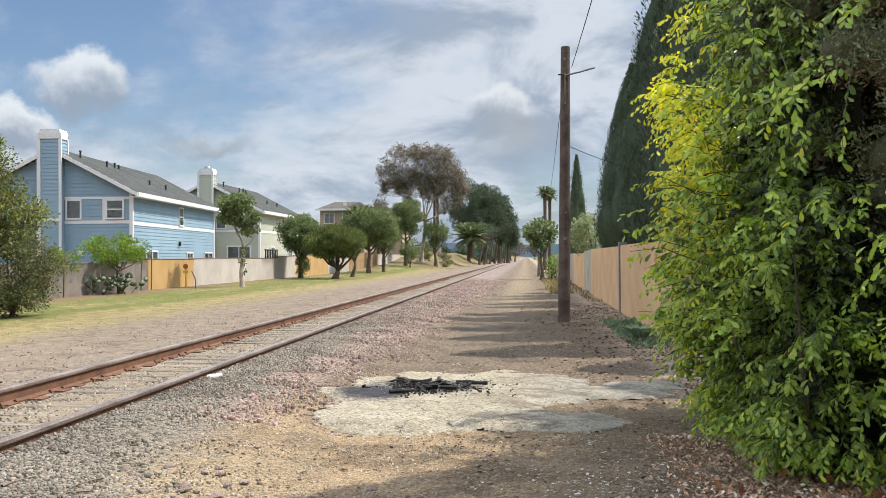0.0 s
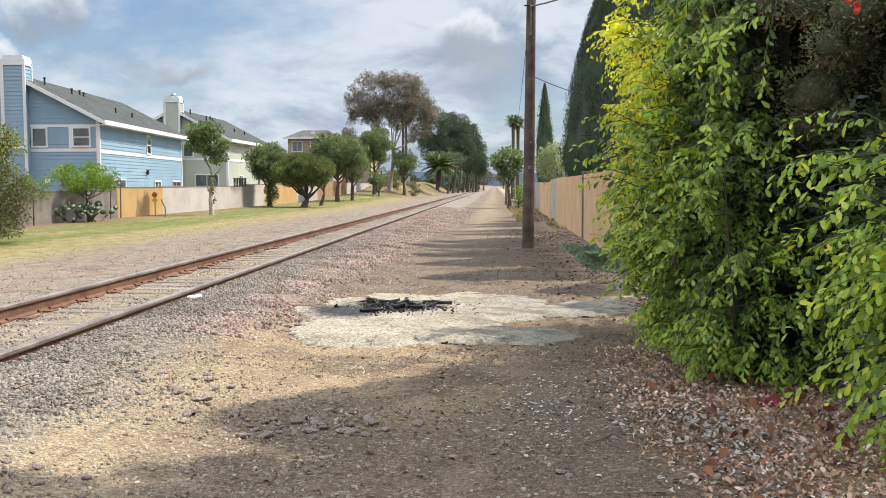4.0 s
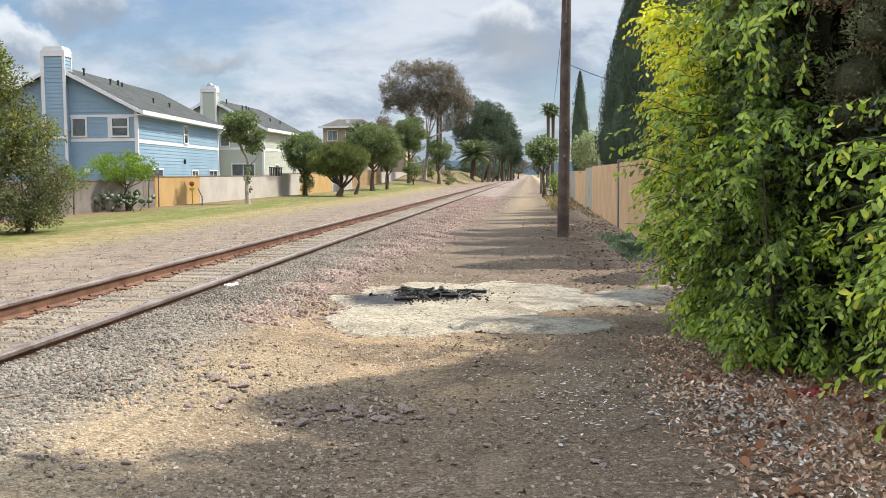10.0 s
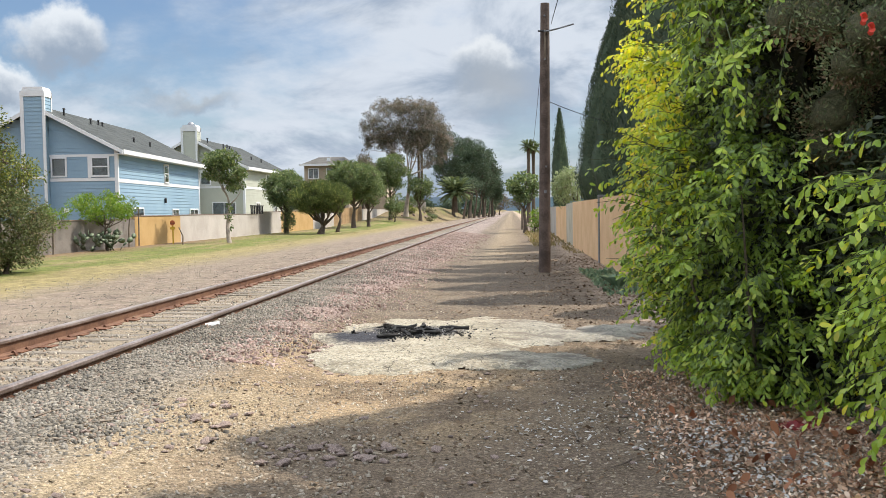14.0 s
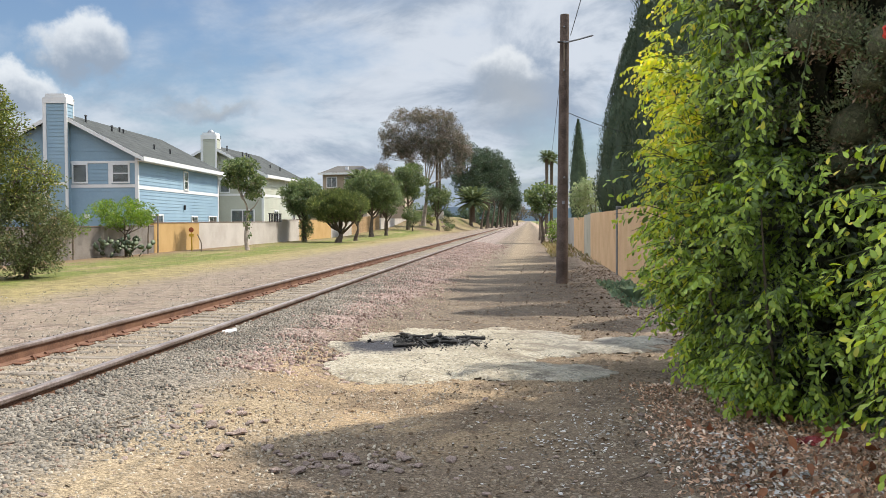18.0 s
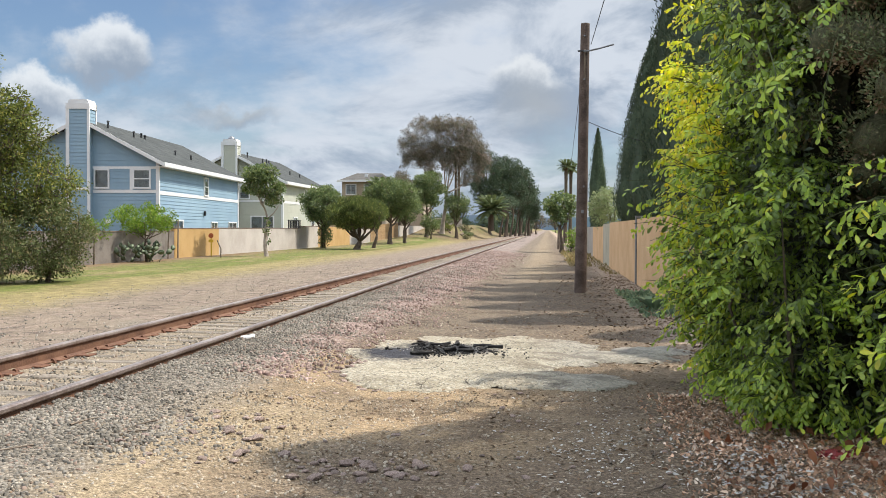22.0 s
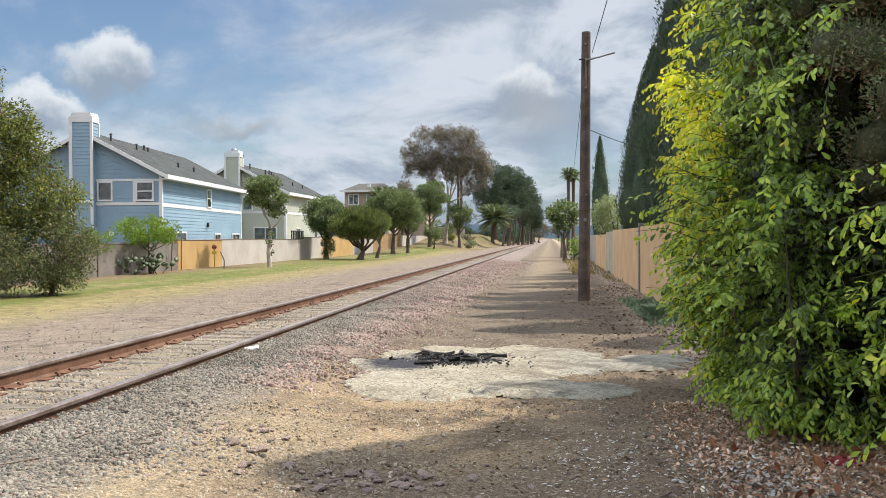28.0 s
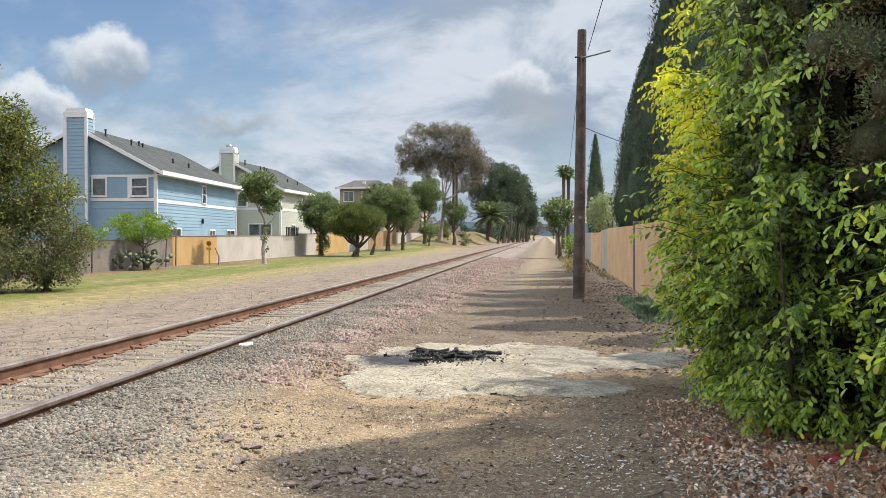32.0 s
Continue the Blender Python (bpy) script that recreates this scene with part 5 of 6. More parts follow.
for px, py, hh in ((-3.2, 260, 5), (-5.5, 330, 8), (3.5, 420, 7)):
    build_tree("tree", px, py, "small far-off tree by the crossing", 1.6, blob(0, 0, hh * 0.7, 2.4, 2.4, hh * 0.35, 14, 0.8, 1.3), "gum", 0.2, size=(0.6, 0.3), per=60, spread=1.0)


def build_cactus(x, y):
    """A prickly pear: a heap of jointed flat pads."""
    c = thing("cactus", x, y, float(height(x, y)), "grey-green prickly pear with flat pads against the wall", "cactus")
    a = np.linspace(0, 2 * np.pi, 13)[:-1]
    V = [(0, 0.0, 0.0), (0, 0.0, 1.0)]
    ring = np.stack((0 * a, np.sin(a) * 0.40 * (1 - 0.18 * np.cos(a)), 0.5 - 0.5 * np.cos(a)), 1)
    V = np.concatenate((ring, [(0.045, 0, 0.5), (-0.045, 0, 0.5)]))
    F = [(i, (i + 1) % 12, 12) for i in range(12)] + [((i + 1) % 12, i, 13) for i in range(12)]
    pad = mesh_np("pad", V, F, M["cactus"], True)
    tips = [(Vector((0.5 * math.sin(i * 2.1), 0.6 * math.cos(i * 1.7), 0.0)), Vector((RNG.normal(0, 0.5), RNG.normal(0, 0.5), 1.0)).normalized(), 0) for i in range(7)]
    count = 0
    while tips and count < 110:
        base, way, level = tips.pop(0)
        s = RNG.uniform(0.17, 0.30)
        m = Matrix.Translation(base) @ way.to_track_quat("Z", "Y").to_matrix().to_4x4() @ Matrix.Rotation(RNG.uniform(0, 3.14), 4, "Z") @ Matrix.Scale(s, 4)
        ob = link("pad", pad, c)
        ob.matrix_basis = m
        count += 1
        if level < 7:
            for _ in range(2 if RNG.random() < 0.75 else 1):
                w = (way + Vector((RNG.normal(0, 0.55), RNG.normal(0, 0.65), RNG.normal(0.15, 0.3)))).normalized()
                if base.z + way.z * s < 1.7 and base.z + way.z * s > 0.05:
                    tips.append((base + way * s * 0.94, w, level + 1))
    return c


build_cactus(-16.8, 38.2)
for px, py, r, key in ((-13.6, 131, 0.8, "olive"), (-11.6, 139, 0.6, "broad"), (-14.8, 142, 1.1, "broad"), (-12.6, 145, 0.8, "dry"), (-16.0, 134, 1.2, "broad"), (-10.9, 127, 0.45, "dry")):
    build_tree("shrub", px, py, "low ragged shrub on the earth bank", 0.3, blob(0, 0, r * 0.7, r * 1.3, r, r * 0.6, 12, 0.3 * r, 0.6 * r), key, 0.05, size=(0.22, 0.12), per=70, spread=0.5, kind="shrub", group="shrubs on the bank")
# beside the dirt strip
build_tree("tree", 0.95, 65.0, "small street tree with a loose green crown by the strip", 1.9, blob(0, 0, 3.1, 1.1, 1.1, 0.95, 22, 0.3, 0.55, 0.9), "broad", 0.12, size=(0.2, 0.13), per=130, spread=0.5)
build_tree("shrub", 3.15, 47.0, "silvery green shrub leaning over the wall", 1.3, blob(-0.35, 0, 2.6, 0.72, 0.9, 0.95, 34, 0.25, 0.42), "pale", 0.06, size=(0.13, 0.05), per=170, spread=0.4, kind="shrub")
build_tree("shrub", 1.5, 60.0, "small green shrub at the wall's foot", 0.4, blob(0, 0, 1.0, 0.5, 0.8, 0.7, 10, 0.25, 0.4), "bright", 0.05, size=(0.14, 0.07), per=100, spread=0.4, kind="shrub")


def build_cypress(x, y, h, r, label, n=5200, leaf="cypress", base=0.35, size=0.19, core=0.88):
    """A columnar cypress: a ribbed body of upright sprays round a dark heart."""
    t = thing("cypress", x, y, float(height(x, y)), label, "tree", "cypresses behind the wall")
    v, f = tubes([[((0, 0, -0.1), 0.14), ((0, 0, h * 0.4), 0.10)]], 8)
    link("trunk", mesh_np("trunk", v, f, M["bark"], True), t)
    ph = RNG.random(4) * 6

    def body(u, a):
        u = np.clip(u, 0.0, 1)
        prof = np.minimum(1.0, 0.48 + 1.7 * u) * (1 - u ** 2.6) ** 0.9
        rib = 1 + 0.17 * np.sin(a * 5 + ph[0] + u * 1.5) + 0.12 * np.sin(a * 9 + ph[1] - u * 3) + 0.06 * np.sin(u * 22 + ph[2] + a * 2) + 0.07 * np.sin(a * 13 + ph[3] + u * 9) * np.sin(u * 31 + a * 4)
        return r * np.clip(prof, 0.03, 1) * rib

    U, A = np.meshgrid(np.linspace(0, 1, 30), np.linspace(0, 2 * np.pi, 25)[:-1], indexing="ij")
    R = body(U, A) * core
    Z = base + U * (h - base) * 0.97
    V = np.stack((R * np.cos(A), R * np.sin(A), Z), -1).reshape(-1, 3)
    i = np.arange(30 * 24).reshape(30, 24)
    j = np.roll(i, -1, 1)
    F = np.stack((i[:-1], j[:-1], j[1:], i[1:]), -1).reshape(-1, 4)
    link("heartwood_foliage", mesh_np("heartwood_foliage", V, F, LEAF[leaf], True), t, "dense dark inner foliage")
    u, a = RNG.random(n), RNG.random(n) * 2 * np.pi
    rr = body(u, a) * RNG.uniform(0.86, 1.03, n)
    P = np.stack((rr * np.cos(a), rr * np.sin(a), base + u * (h - base)), 1)
    out = np.stack((np.cos(a), np.sin(a), np.zeros(n)), 1)
    way = out * 0.45 + (0, 0, 1.0) + RNG.normal(0, 0.28, (n, 3))
    sc = RNG.uniform(0.6, 1.3, n)
    link("foliage", leaf_mesh("foliage", P, way, out + RNG.normal(0, 0.4, (n, 3)), size * sc, size * 0.36 * sc, LEAF[leaf]), t, kind="stuff")
    return t


build_cypress(4.0, 78.0, 9.7, 0.75, "slim pointed dark green cypress behind the wall", 4500, size=0.15)
for cx, cy, ch, cr, count, spray in ((4.1, 42.2, 7.6, 1.15, 16000, 0.11), (4.05, 39.7, 8.7, 1.2, 16000, 0.11), (4.0, 37.6, 8.9, 1.2, 16000, 0.10), (4.05, 34.0, 9.3, 1.2, 16000, 0.10), (4.0, 31.9, 8.8, 1.25, 16000, 0.10),
                                     (4.0, 28.3, 9.7, 1.3, 16000, 0.11), (4.0, 26.3, 10.6, 1.35, 18000, 0.12), (4.15, 23.2, 9.9, 1.6, 12000, 0.13), (4.2, 20.9, 9.4, 1.6, 12000, 0.13)):
    build_cypress(cx, cy, ch, cr, "dense dark green columnar cypress behind the wall", count, size=spray)
# cypresses added mostly out of sight, to shade the strip and back the hedge
for cx, cy, ch, cr in ((5.4, 11.2, 5.6, 1.3), (5.0, 13.2, 6.6, 1.2), (4.8, 15.4, 6.6, 1.3), (4.45, 18.1, 9.2, 1.5)):
    build_cypress(cx, cy, ch, cr, "dark green cypress added behind the hedge to shade the strip", 7000, size=0.2)


def build_shaggy(x, y, h, r, low, label, lumps, sprays=700):
    """A shaggy conifer: rounded tufts of fine sprays, crowded over a dark heart."""
    t = thing("conifer", x, y, float(height(x, y)), label, "tree", "shaggy conifers in the hedge")
    v, f = tubes([[((0, 0, -0.1), 0.22), ((0.05, 0, h * 0.4), 0.15), ((0, 0, h * 0.8), 0.05)]], 9)
    link("trunk", mesh_np("trunk", v, f, M["bark"], True), t)
    u = RNG.random(lumps) ** 1.25
    a = RNG.uniform(2.0, 5.9, lumps)
    prof = np.minimum(1.0, 0.62 + 2.2 * u) * (1 - 0.75 * u * u)
    rr = r * prof * RNG.uniform(0.72, 1.04, lumps)
    under = RNG.random(lumps) < 0.14
    rr = np.where(under, r * RNG.uniform(0.1, 0.62, lumps), rr)
    u = np.where(under, 0.03 * RNG.random(lumps), u)
    c = np.stack((rr * np.cos(a), rr * np.sin(a), low + u * (h - low)), 1)
    size = RNG.uniform(0.13, 0.30, lumps)
    ico = bmesh.new()
    bmesh.ops.create_icosphere(ico, subdivisions=1, radius=1)
    bv = np.array([q.co[:] for q in ico.verts])
    bf = np.array([[q.index for q in fc.verts] for fc in ico.faces])
    ico.free()
    V = c[:, None] + bv[None] * (size * 0.72)[:, None, None] * RNG.uniform(0.75, 1.1, (lumps, len(bv), 1))
    F = (np.arange(lumps) * len(bv))[:, None, None] + bf[None]
    link("tuft_heart", mesh_np("tuft_heart", V.reshape(-1, 3), F.reshape(-1, 3), M["tuft"], True), t, "dark inner twigs", kind="stuff")
    # a near-black core stands for the shade inside the crown
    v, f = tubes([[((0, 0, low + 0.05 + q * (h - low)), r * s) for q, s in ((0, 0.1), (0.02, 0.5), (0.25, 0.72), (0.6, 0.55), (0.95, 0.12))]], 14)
    link("heart", mesh_np("heart", v, f, M["thicket"], True), t, "near-black core standing for the shade inside the conifer")
    which = np.repeat(np.arange(lumps), np.where(c[:, 2] < 4.4, sprays, sprays // 5))
    n = len(which)
    d = unit(RNG.normal(size=(n, 3)))
    P = c[which] + d * (size[which] * RNG.uniform(0.66, 1.02, n))[:, None] * (1, 1, 0.92)
    way = d * 0.7 + (-0.1, -0.15, 0.3) + RNG.normal(0, 0.62, (n, 3))
    old = (d[:, 2] < RNG.uniform(-1.1, -0.2, n)) | (RNG.random(n) < 0.06)
    for nm, on, key, lab in (("foliage", ~old, "juniper", ""), ("withered_foliage", old, "withered", "brown withered undersides")):
        m = int(on.sum())
        sc = RNG.uniform(0.6, 1.3, m)
        link(nm, leaf_mesh(nm, P[on], way[on], RNG.normal(0, 1, (m, 3)), np.where(P[on][:, 2] < 4.6, 0.040, 0.07) * sc, np.where(P[on][:, 2] < 4.6, 0.016, 0.03) * sc, LEAF[key]), t, lab, kind="stuff")
    return t


build_shaggy(3.2, 7.95, 7.6, 1.5, 1.9, "tall shaggy brown-green conifer growing through the hedge", 300, 600)
build_shaggy(3.85, 6.6, 10.2, 1.3, 2.1, "shaggy brown-green conifer growing through the hedge", 170, 320)


def build_palm(x, y, h, r, label, fronds=26, length=2.2, fan=False, z=None):
    t = thing("palm_tree", x, y, float(height(x, y)) if z is None else z, label, "palm tree")
    v, f = tubes([[((0, 0, -0.1), r * 1.3), ((0.02, 0, h * 0.3), r), ((0.05, 0, h * 0.7), r * 0.9), ((0.05, 0, h), r * 1.05)]], 8)
    link("trunk", mesh_np("trunk", v, f, M["bark"], True), t)
    us = np.linspace(0.15, 1, 22)
    P, Wd = [], []
    for u in us:
        q = np.array((u * length, 0, 0.35 * length * (u - 1.15 * u * u)))
        for s in (-1, 1):
            P.append(q)
            Wd.append((0.55, s * 1.0, -0.35))
    P, Wd = np.array(P), np.array(Wd)
    blade = leaf_mesh("frond", P, Wd, np.tile((0.0, 0.0, 1.0), (len(P), 1)), length * (0.34 if not fan else 0.42), length * 0.07, LEAF["palm"])
    for i in range(fronds):
        ob = link("frond", blade, t)
        ob.matrix_basis = pose(0.05, 0, h, 0, 0, i * 137.5) @ pose(0, 0, 0, 0, -62 + 95 * (i / fronds), 0)


build_palm(-8.9, 150, 3.2, 0.42, "stout date palm with arching fronds by the track", 34, 2.7, z=1.4)
build_palm(2.0, 110, 8.8, 0.20, "tall fan palm with a shaggy trunk behind the street tree", 22, 0.95, True)
build_palm(2.6, 112, 8.6, 0.20, "tall fan palm with a shaggy trunk behind the street tree", 22, 0.95, True)
for px, py, ph in ((-15.5, 165, 12.0), (-16.3, 168, 11.6), (-21.0, 118, 5.6)):
    build_palm(px, py, ph, 0.24, "tall slim palm among the far trees", 26, 2.0, True)


# ---- utility pole, sign and small posts ----
def build_pole():
    p = thing("utility_pole", 0.80, 23.5, 0, "weathered dark brown wooden utility pole on the dirt strip", "utility pole")
    v, f = tubes([[((0.08 * u, 0, -0.2 + 6.75 * u), 0.150 - 0.042 * u) for u in np.linspace(0, 1, 9)]], 18)
    link("shaft", mesh_np("shaft", v, f, M["pole"], True), p)
    bm = bmesh.new()
    bmesh.ops.create_cone(bm, cap_ends=True, segments=18, radius1=0.108, radius2=0.104, depth=0.03, matrix=Matrix.Translation((0.08, 0, 6.555)))
    part("top", bm, M["wood"], p, "grey sawn pole top")
    part("riser_cover", box(0.045, 0.085, -0.16, -0.115, 5.18, 5.92, 0.008), M["wood"], p, "pale riser strip")
    v, f = tubes([[((0.06, -0.14, 5.86), 0.022), ((0.40, -0.16, 5.93), 0.022), ((0.76, -0.18, 6.02), 0.022)]], 8)
    link("bracket_arm", mesh_np("bracket_arm", v, f, M["steel"]), p, "thin grey steel bracket arm")
    v, f = tubes([[((-0.10, -0.12, 5.885), 0.02), ((0.24, -0.14, 5.89), 0.02)]], 6)
    link("clamp", mesh_np("clamp", v, f, M["dark"]), p)
    for z in (6.25, 5.88, 5.2, 2.6):
        bm = bmesh.new()
        bmesh.ops.create_cone(bm, cap_ends=True, segments=8, radius1=0.025, radius2=0.02, depth=0.05, matrix=Matrix.Translation((0.06, -0.135 - (6.3 - z) * 0.007, z)) @ Matrix.Rotation(radians(90), 4, "X"))
        part("bolt", bm, M["steel"], p)
    part("tag", box(0.0, 0.07, -0.17, -0.155, 1.95, 2.03), M["steel"], p, "small metal tag")
    for (a, b, s, lab) in (((1.02, 23.42, 6.05), (1.5, -40, 6.7), 0.45, "thin black overhead wire to the pole"), ((0.9, 23.4, 4.2), (4.4, 30.5, 4.1), 0.15, "black service cable to the trees"), ((0.86, 23.6, 6.0), (2.2, 110, 7.4), 0.9, "thin overhead wire along the strip")):
        pts = []
        for u in np.linspace(0, 1, 24):
            q = Vector(a).lerp(Vector(b), u)
            pts.append(((q.x, q.y, q.z - 4 * s * u * (1 - u)), 0.009))
        v, f = tubes([pts], 5)
        tagged(new("overhead_wire", mesh_np("overhead_wire", v, f, M["wire"])), lab, "wire")


build_pole()


for px, py, ph, lean in ((-17.52, 35.2, 1.5, 1), (-17.5, 39.9, 1.7, -2), (-17.5, 42.4, 1.6, 2), (-17.55, 43.7, 1.85, 0), (-16.0, 45.3, 0.85, -14)):
    stake = thing("stake", px, py, float(height(px, py)), "thin weathered stake by the garden wall", "post", "stakes by the garden wall")
    v, f = tubes([[((0, 0, -0.1), 0.035), ((0.01, 0.0, ph * 0.5), 0.033), ((0.02 + math.sin(radians(lean)) * ph, 0, ph), 0.028)]], 7)
    link("shaft", mesh_np("shaft", v, f, M["wood"], True), stake)


def build_sign():
    s = thing("marker_sign", -17.1, 47.0, float(height(-17.1, 47)), "yellow marker post with a small round sign on the lawn", "sign")
    v, f = tubes([[((0, 0, -0.1), 0.035), ((0, 0, 0.95), 0.035)]], 8)
    link("post", mesh_np("post", v, f, M["yellow"], True), s)
    bm = bmesh.new()
    bmesh.ops.create_cone(bm, cap_ends=True, segments=16, radius1=0.13, radius2=0.13, depth=0.03, matrix=Matrix.Translation((0, -0.05, 1.06)) @ Matrix.Rotation(radians(90), 4, "X"))
    d = part("disc", bm, M["red"], s, "dark red round plate")
    part("bar", box(-0.11, 0.11, -0.075, -0.066, 1.03, 1.05), M["dark"], d)
    part("plate", box(-0.13, 0.13, -0.06, -0.04, 0.72, 0.86, 0.01), M["yellow"], s, "small yellow plate")


build_sign()
pp = thing("post", 0.85, 75.0, 0, "old wooden post beside the dirt strip", "post")
v, f = tubes([[((0, 0, -0.1), 0.12), ((0.02, 0, 1.0), 0.11), ((0.03, 0, 1.65), 0.10)]], 8)
link("shaft", mesh_np("shaft", v, f, M["wood"], True), pp)
signal = thing("crossing_signal", -4.6, 262, 0, "dark crossing signal on a pole far down the line", "signal")
part("mast", box(-0.1, 0.1, -0.1, 0.1, 0, 5.2), M["dark"], signal)
part("lamp_box", box(-0.6, 0.6, -0.2, 0.2, 4.0, 6.3, 0.05), M["dark"], signal)
rack = thing("balcony_rail", -17.5, 63.0, 1.59, "short dark slatted rail on top of the cream wall", "rail")
for i in range(8):
    part("baluster", box(-0.03, 0.03, i * 0.42, i * 0.42 + 0.12, -0.02, 0.5), M["dark"], rack)
part("top_rail", box(-0.05, 0.05, -0.05, 3.15, 0.5, 0.56), M["dark"], rack)

# the white cup by the rail and scraps under the hedge
cup = thing("paper_cup", -3.70, 11.45, 0.135, "crumpled white paper cup lying beside the rail", "cup", rz=20)
v, f = tubes([[((-0.085, 0, 0.045), 0.036), ((0.06, 0, 0.05), 0.047), ((0.085, 0, 0.05), 0.050)]], 12)
link("cup_body", mesh_np("cup_body", v, f, M["white"], True), cup)
bm = bmesh.new()
bmesh.ops.create_cone(bm, cap_ends=True, segments=12, radius1=0.036, radius2=0.036, depth=0.004, matrix=Matrix.Translation((-0.083, 0, 0.045)) @ Matrix.Rotation(radians(90), 4, "Y"))
part("cup_base", bm, M["white"], cup)


# ---- hedge ----
HEDGE_LINE = ((2.05, 11.0), (1.64, 10.9), (1.47, 10.4), (1.43, 9.4), (1.41, 8.3), (1.45, 7.6), (1.63, 7.2), (2.0, 7.05), (2.9, 7.0))


def hedge_at(u):
    """A place on the hedge's foot line and the way out of it, u metres from its far end."""
    for (ax, ay), (bx, by) in zip(HEDGE_LINE, HEDGE_LINE[1:]):
        d = math.hypot(bx - ax, by - ay)
        if u <= d or (bx, by) == HEDGE_LINE[-1]:
            f = u / d
            return ax + (bx - ax) * f, ay + (by - ay) * f, (by - ay) / d, -(bx - ax) / d
        u -= d


HEDGE_LENGTH = sum(math.dist(a, b) for a, b in zip(HEDGE_LINE, HEDGE_LINE[1:]))


def hedge_top(x, y):
    """The hedge's height: lower at its far end, cut short below the conifers."""
    top = 3.35 + 0.75 * float(smooth(y, 9.6, 8.2)) + 0.15 * math.sin(y * 3.1)
    return top - (top - 1.95) * float(smooth(x, 1.62, 1.95)) if y < 8 else top


def build_hedge():
    h = thing("hedge", 0, 0, 0, "tall overgrown green hedge with glossy leaves beside the dirt", "hedge")
    P, D, Y, L = [], [], [], []  # shoot starts, directions, share of young or sunlit yellow leaves, lengths

    def fan(at, axis, m, spread, lo, hi, young):
        P.append(np.asarray(at, float) + RNG.normal(0, 0.045, (m, 3)))
        D.append(np.asarray(axis, float) + RNG.normal(0, spread, (m, 3)))
        L.append(RNG.uniform(lo, hi, m))
        Y.append(np.full(m, young))

    # branch ends: fans of drooping shoots that stand out of the face, with dark hollows between
    for u0 in np.arange(0.0, HEDGE_LENGTH, 0.25):
        for z0 in np.arange(0.16, 4.6, 0.25):
            u, z = min(max(u0 + RNG.normal(0, 0.09), 0.01), HEDGE_LENGTH - 0.01), z0 + RNG.normal(0, 0.09)
            x, y, nx, ny = hedge_at(u)
            top = hedge_top(x, y)
            if z > top:
                continue
            hole = noise.noise((u * 1.5, z * 1.6, 4.2)) + 0.55 * noise.noise((u * 3.6, z * 3.6, 1.7))
            lee = float(smooth(y, 9.0, 7.6)) * 0.16 + 0.45 * math.exp(-((x - 1.92) / 0.3) ** 2 - ((z - 1.5) / 0.5) ** 2) * float(smooth(y, 7.7, 7.3)) + 0.28 * float(smooth(z, 2.4, 3.2)) * float(smooth(y, 9.4, 8.2))
            if RNG.random() < max(float(smooth(hole, 0.08 - lee, 0.36 - lee)) * 0.95, 0.04):
                continue
            front = float(smooth(-ny, 0.3, 0.9))
            out = RNG.uniform(-0.34, 0.06) + 0.10 * math.sin(u * 3.3 + z * 2.1) + 0.30 * front * float(smooth(z, 1.7, 2.4)) - 0.22 * float(smooth(z, top - 0.7, top)) * float(smooth(y, 9.4, 8.4)) + 0.12 * float(smooth(y, 8.6, 9.6)) * float(smooth(z, 2.4, 3.2)) - 0.30 * float(smooth(z, 1.0, 0.25)) * (1 - front)
            axis = np.array((nx - 0.25, ny - 0.45, 0.30)) + RNG.normal(0, 0.30, 3)
            # more yellow leaves on the far upper rim paint the sun's glow there
            far = float(smooth(y, 7.9, 9.4))
            young = far * float(smooth(z, 1.4, 2.3)) * 1.0 + 0.06 * RNG.random() + 0.18 * far
            fan((x + nx * out, y + ny * out, max(z, 0.16)), axis, int(RNG.integers(5, 9)), 0.48, 0.20, 0.44, young)
    # a closed layer of shoots deeper in
    for u in np.arange(0.05, HEDGE_LENGTH, 0.22):
        x, y, nx, ny = hedge_at(u)
        for z in np.arange(0.2, hedge_top(x, y) - 0.1, 0.24):
            back = RNG.uniform(0.42, 0.66)
            fan((x - nx * back, y - ny * back, z + RNG.normal(0, 0.06)), (nx - 0.2, ny - 0.4, 0.2), 5, 0.5, 0.22, 0.38, -1.0)
    # a skirt of low shoots along the foot
    for u in np.arange(0.5, HEDGE_LENGTH - 0.7, 0.16):
        x, y, nx, ny = hedge_at(u)
        back = 0.12 - 0.28 * nx
        fan((x - nx * back, y - ny * back, 0.30), (nx - 0.2, ny - 0.5, -0.05), 5, 0.4, 0.18, 0.36, 0.03)
    # long sprays that stand clear of the far edge and hang before the conifer
    for x, y, z, length in ((1.22, 8.1, 1.60, 0.62), (1.22, 8.2, 1.86, 0.66), (1.28, 8.2, 2.02, 0.55), (1.28, 9.0, 0.98, 0.35), (1.46, 9.6, 2.75, 0.45), (1.52, 10.2, 3.2, 0.4)):
        fan((x, y, z), (-1.0, -0.35, 0.40), 3, 0.12, length * 0.8, length, 0.2)
    for x, y, z in ((1.45, 6.75, 2.55), (1.30, 6.3, 2.72), (1.78, 6.2, 2.62), (1.62, 6.6, 2.35), (1.85, 6.3, 3.0), (1.5, 6.6, 3.2), (1.25, 6.6, 3.3), (1.7, 6.7, 1.95)):
        fan((x, y, z), (-0.35, -0.6, -0.15), 4, 0.34, 0.28, 0.5, 0.06)
    # the nearer bush, a lobe of its own
    m = 1250
    d = unit(RNG.normal(size=(m, 3)))
    d = d[(d[:, 0] < 0.35) & (d[:, 2] > -0.8)]
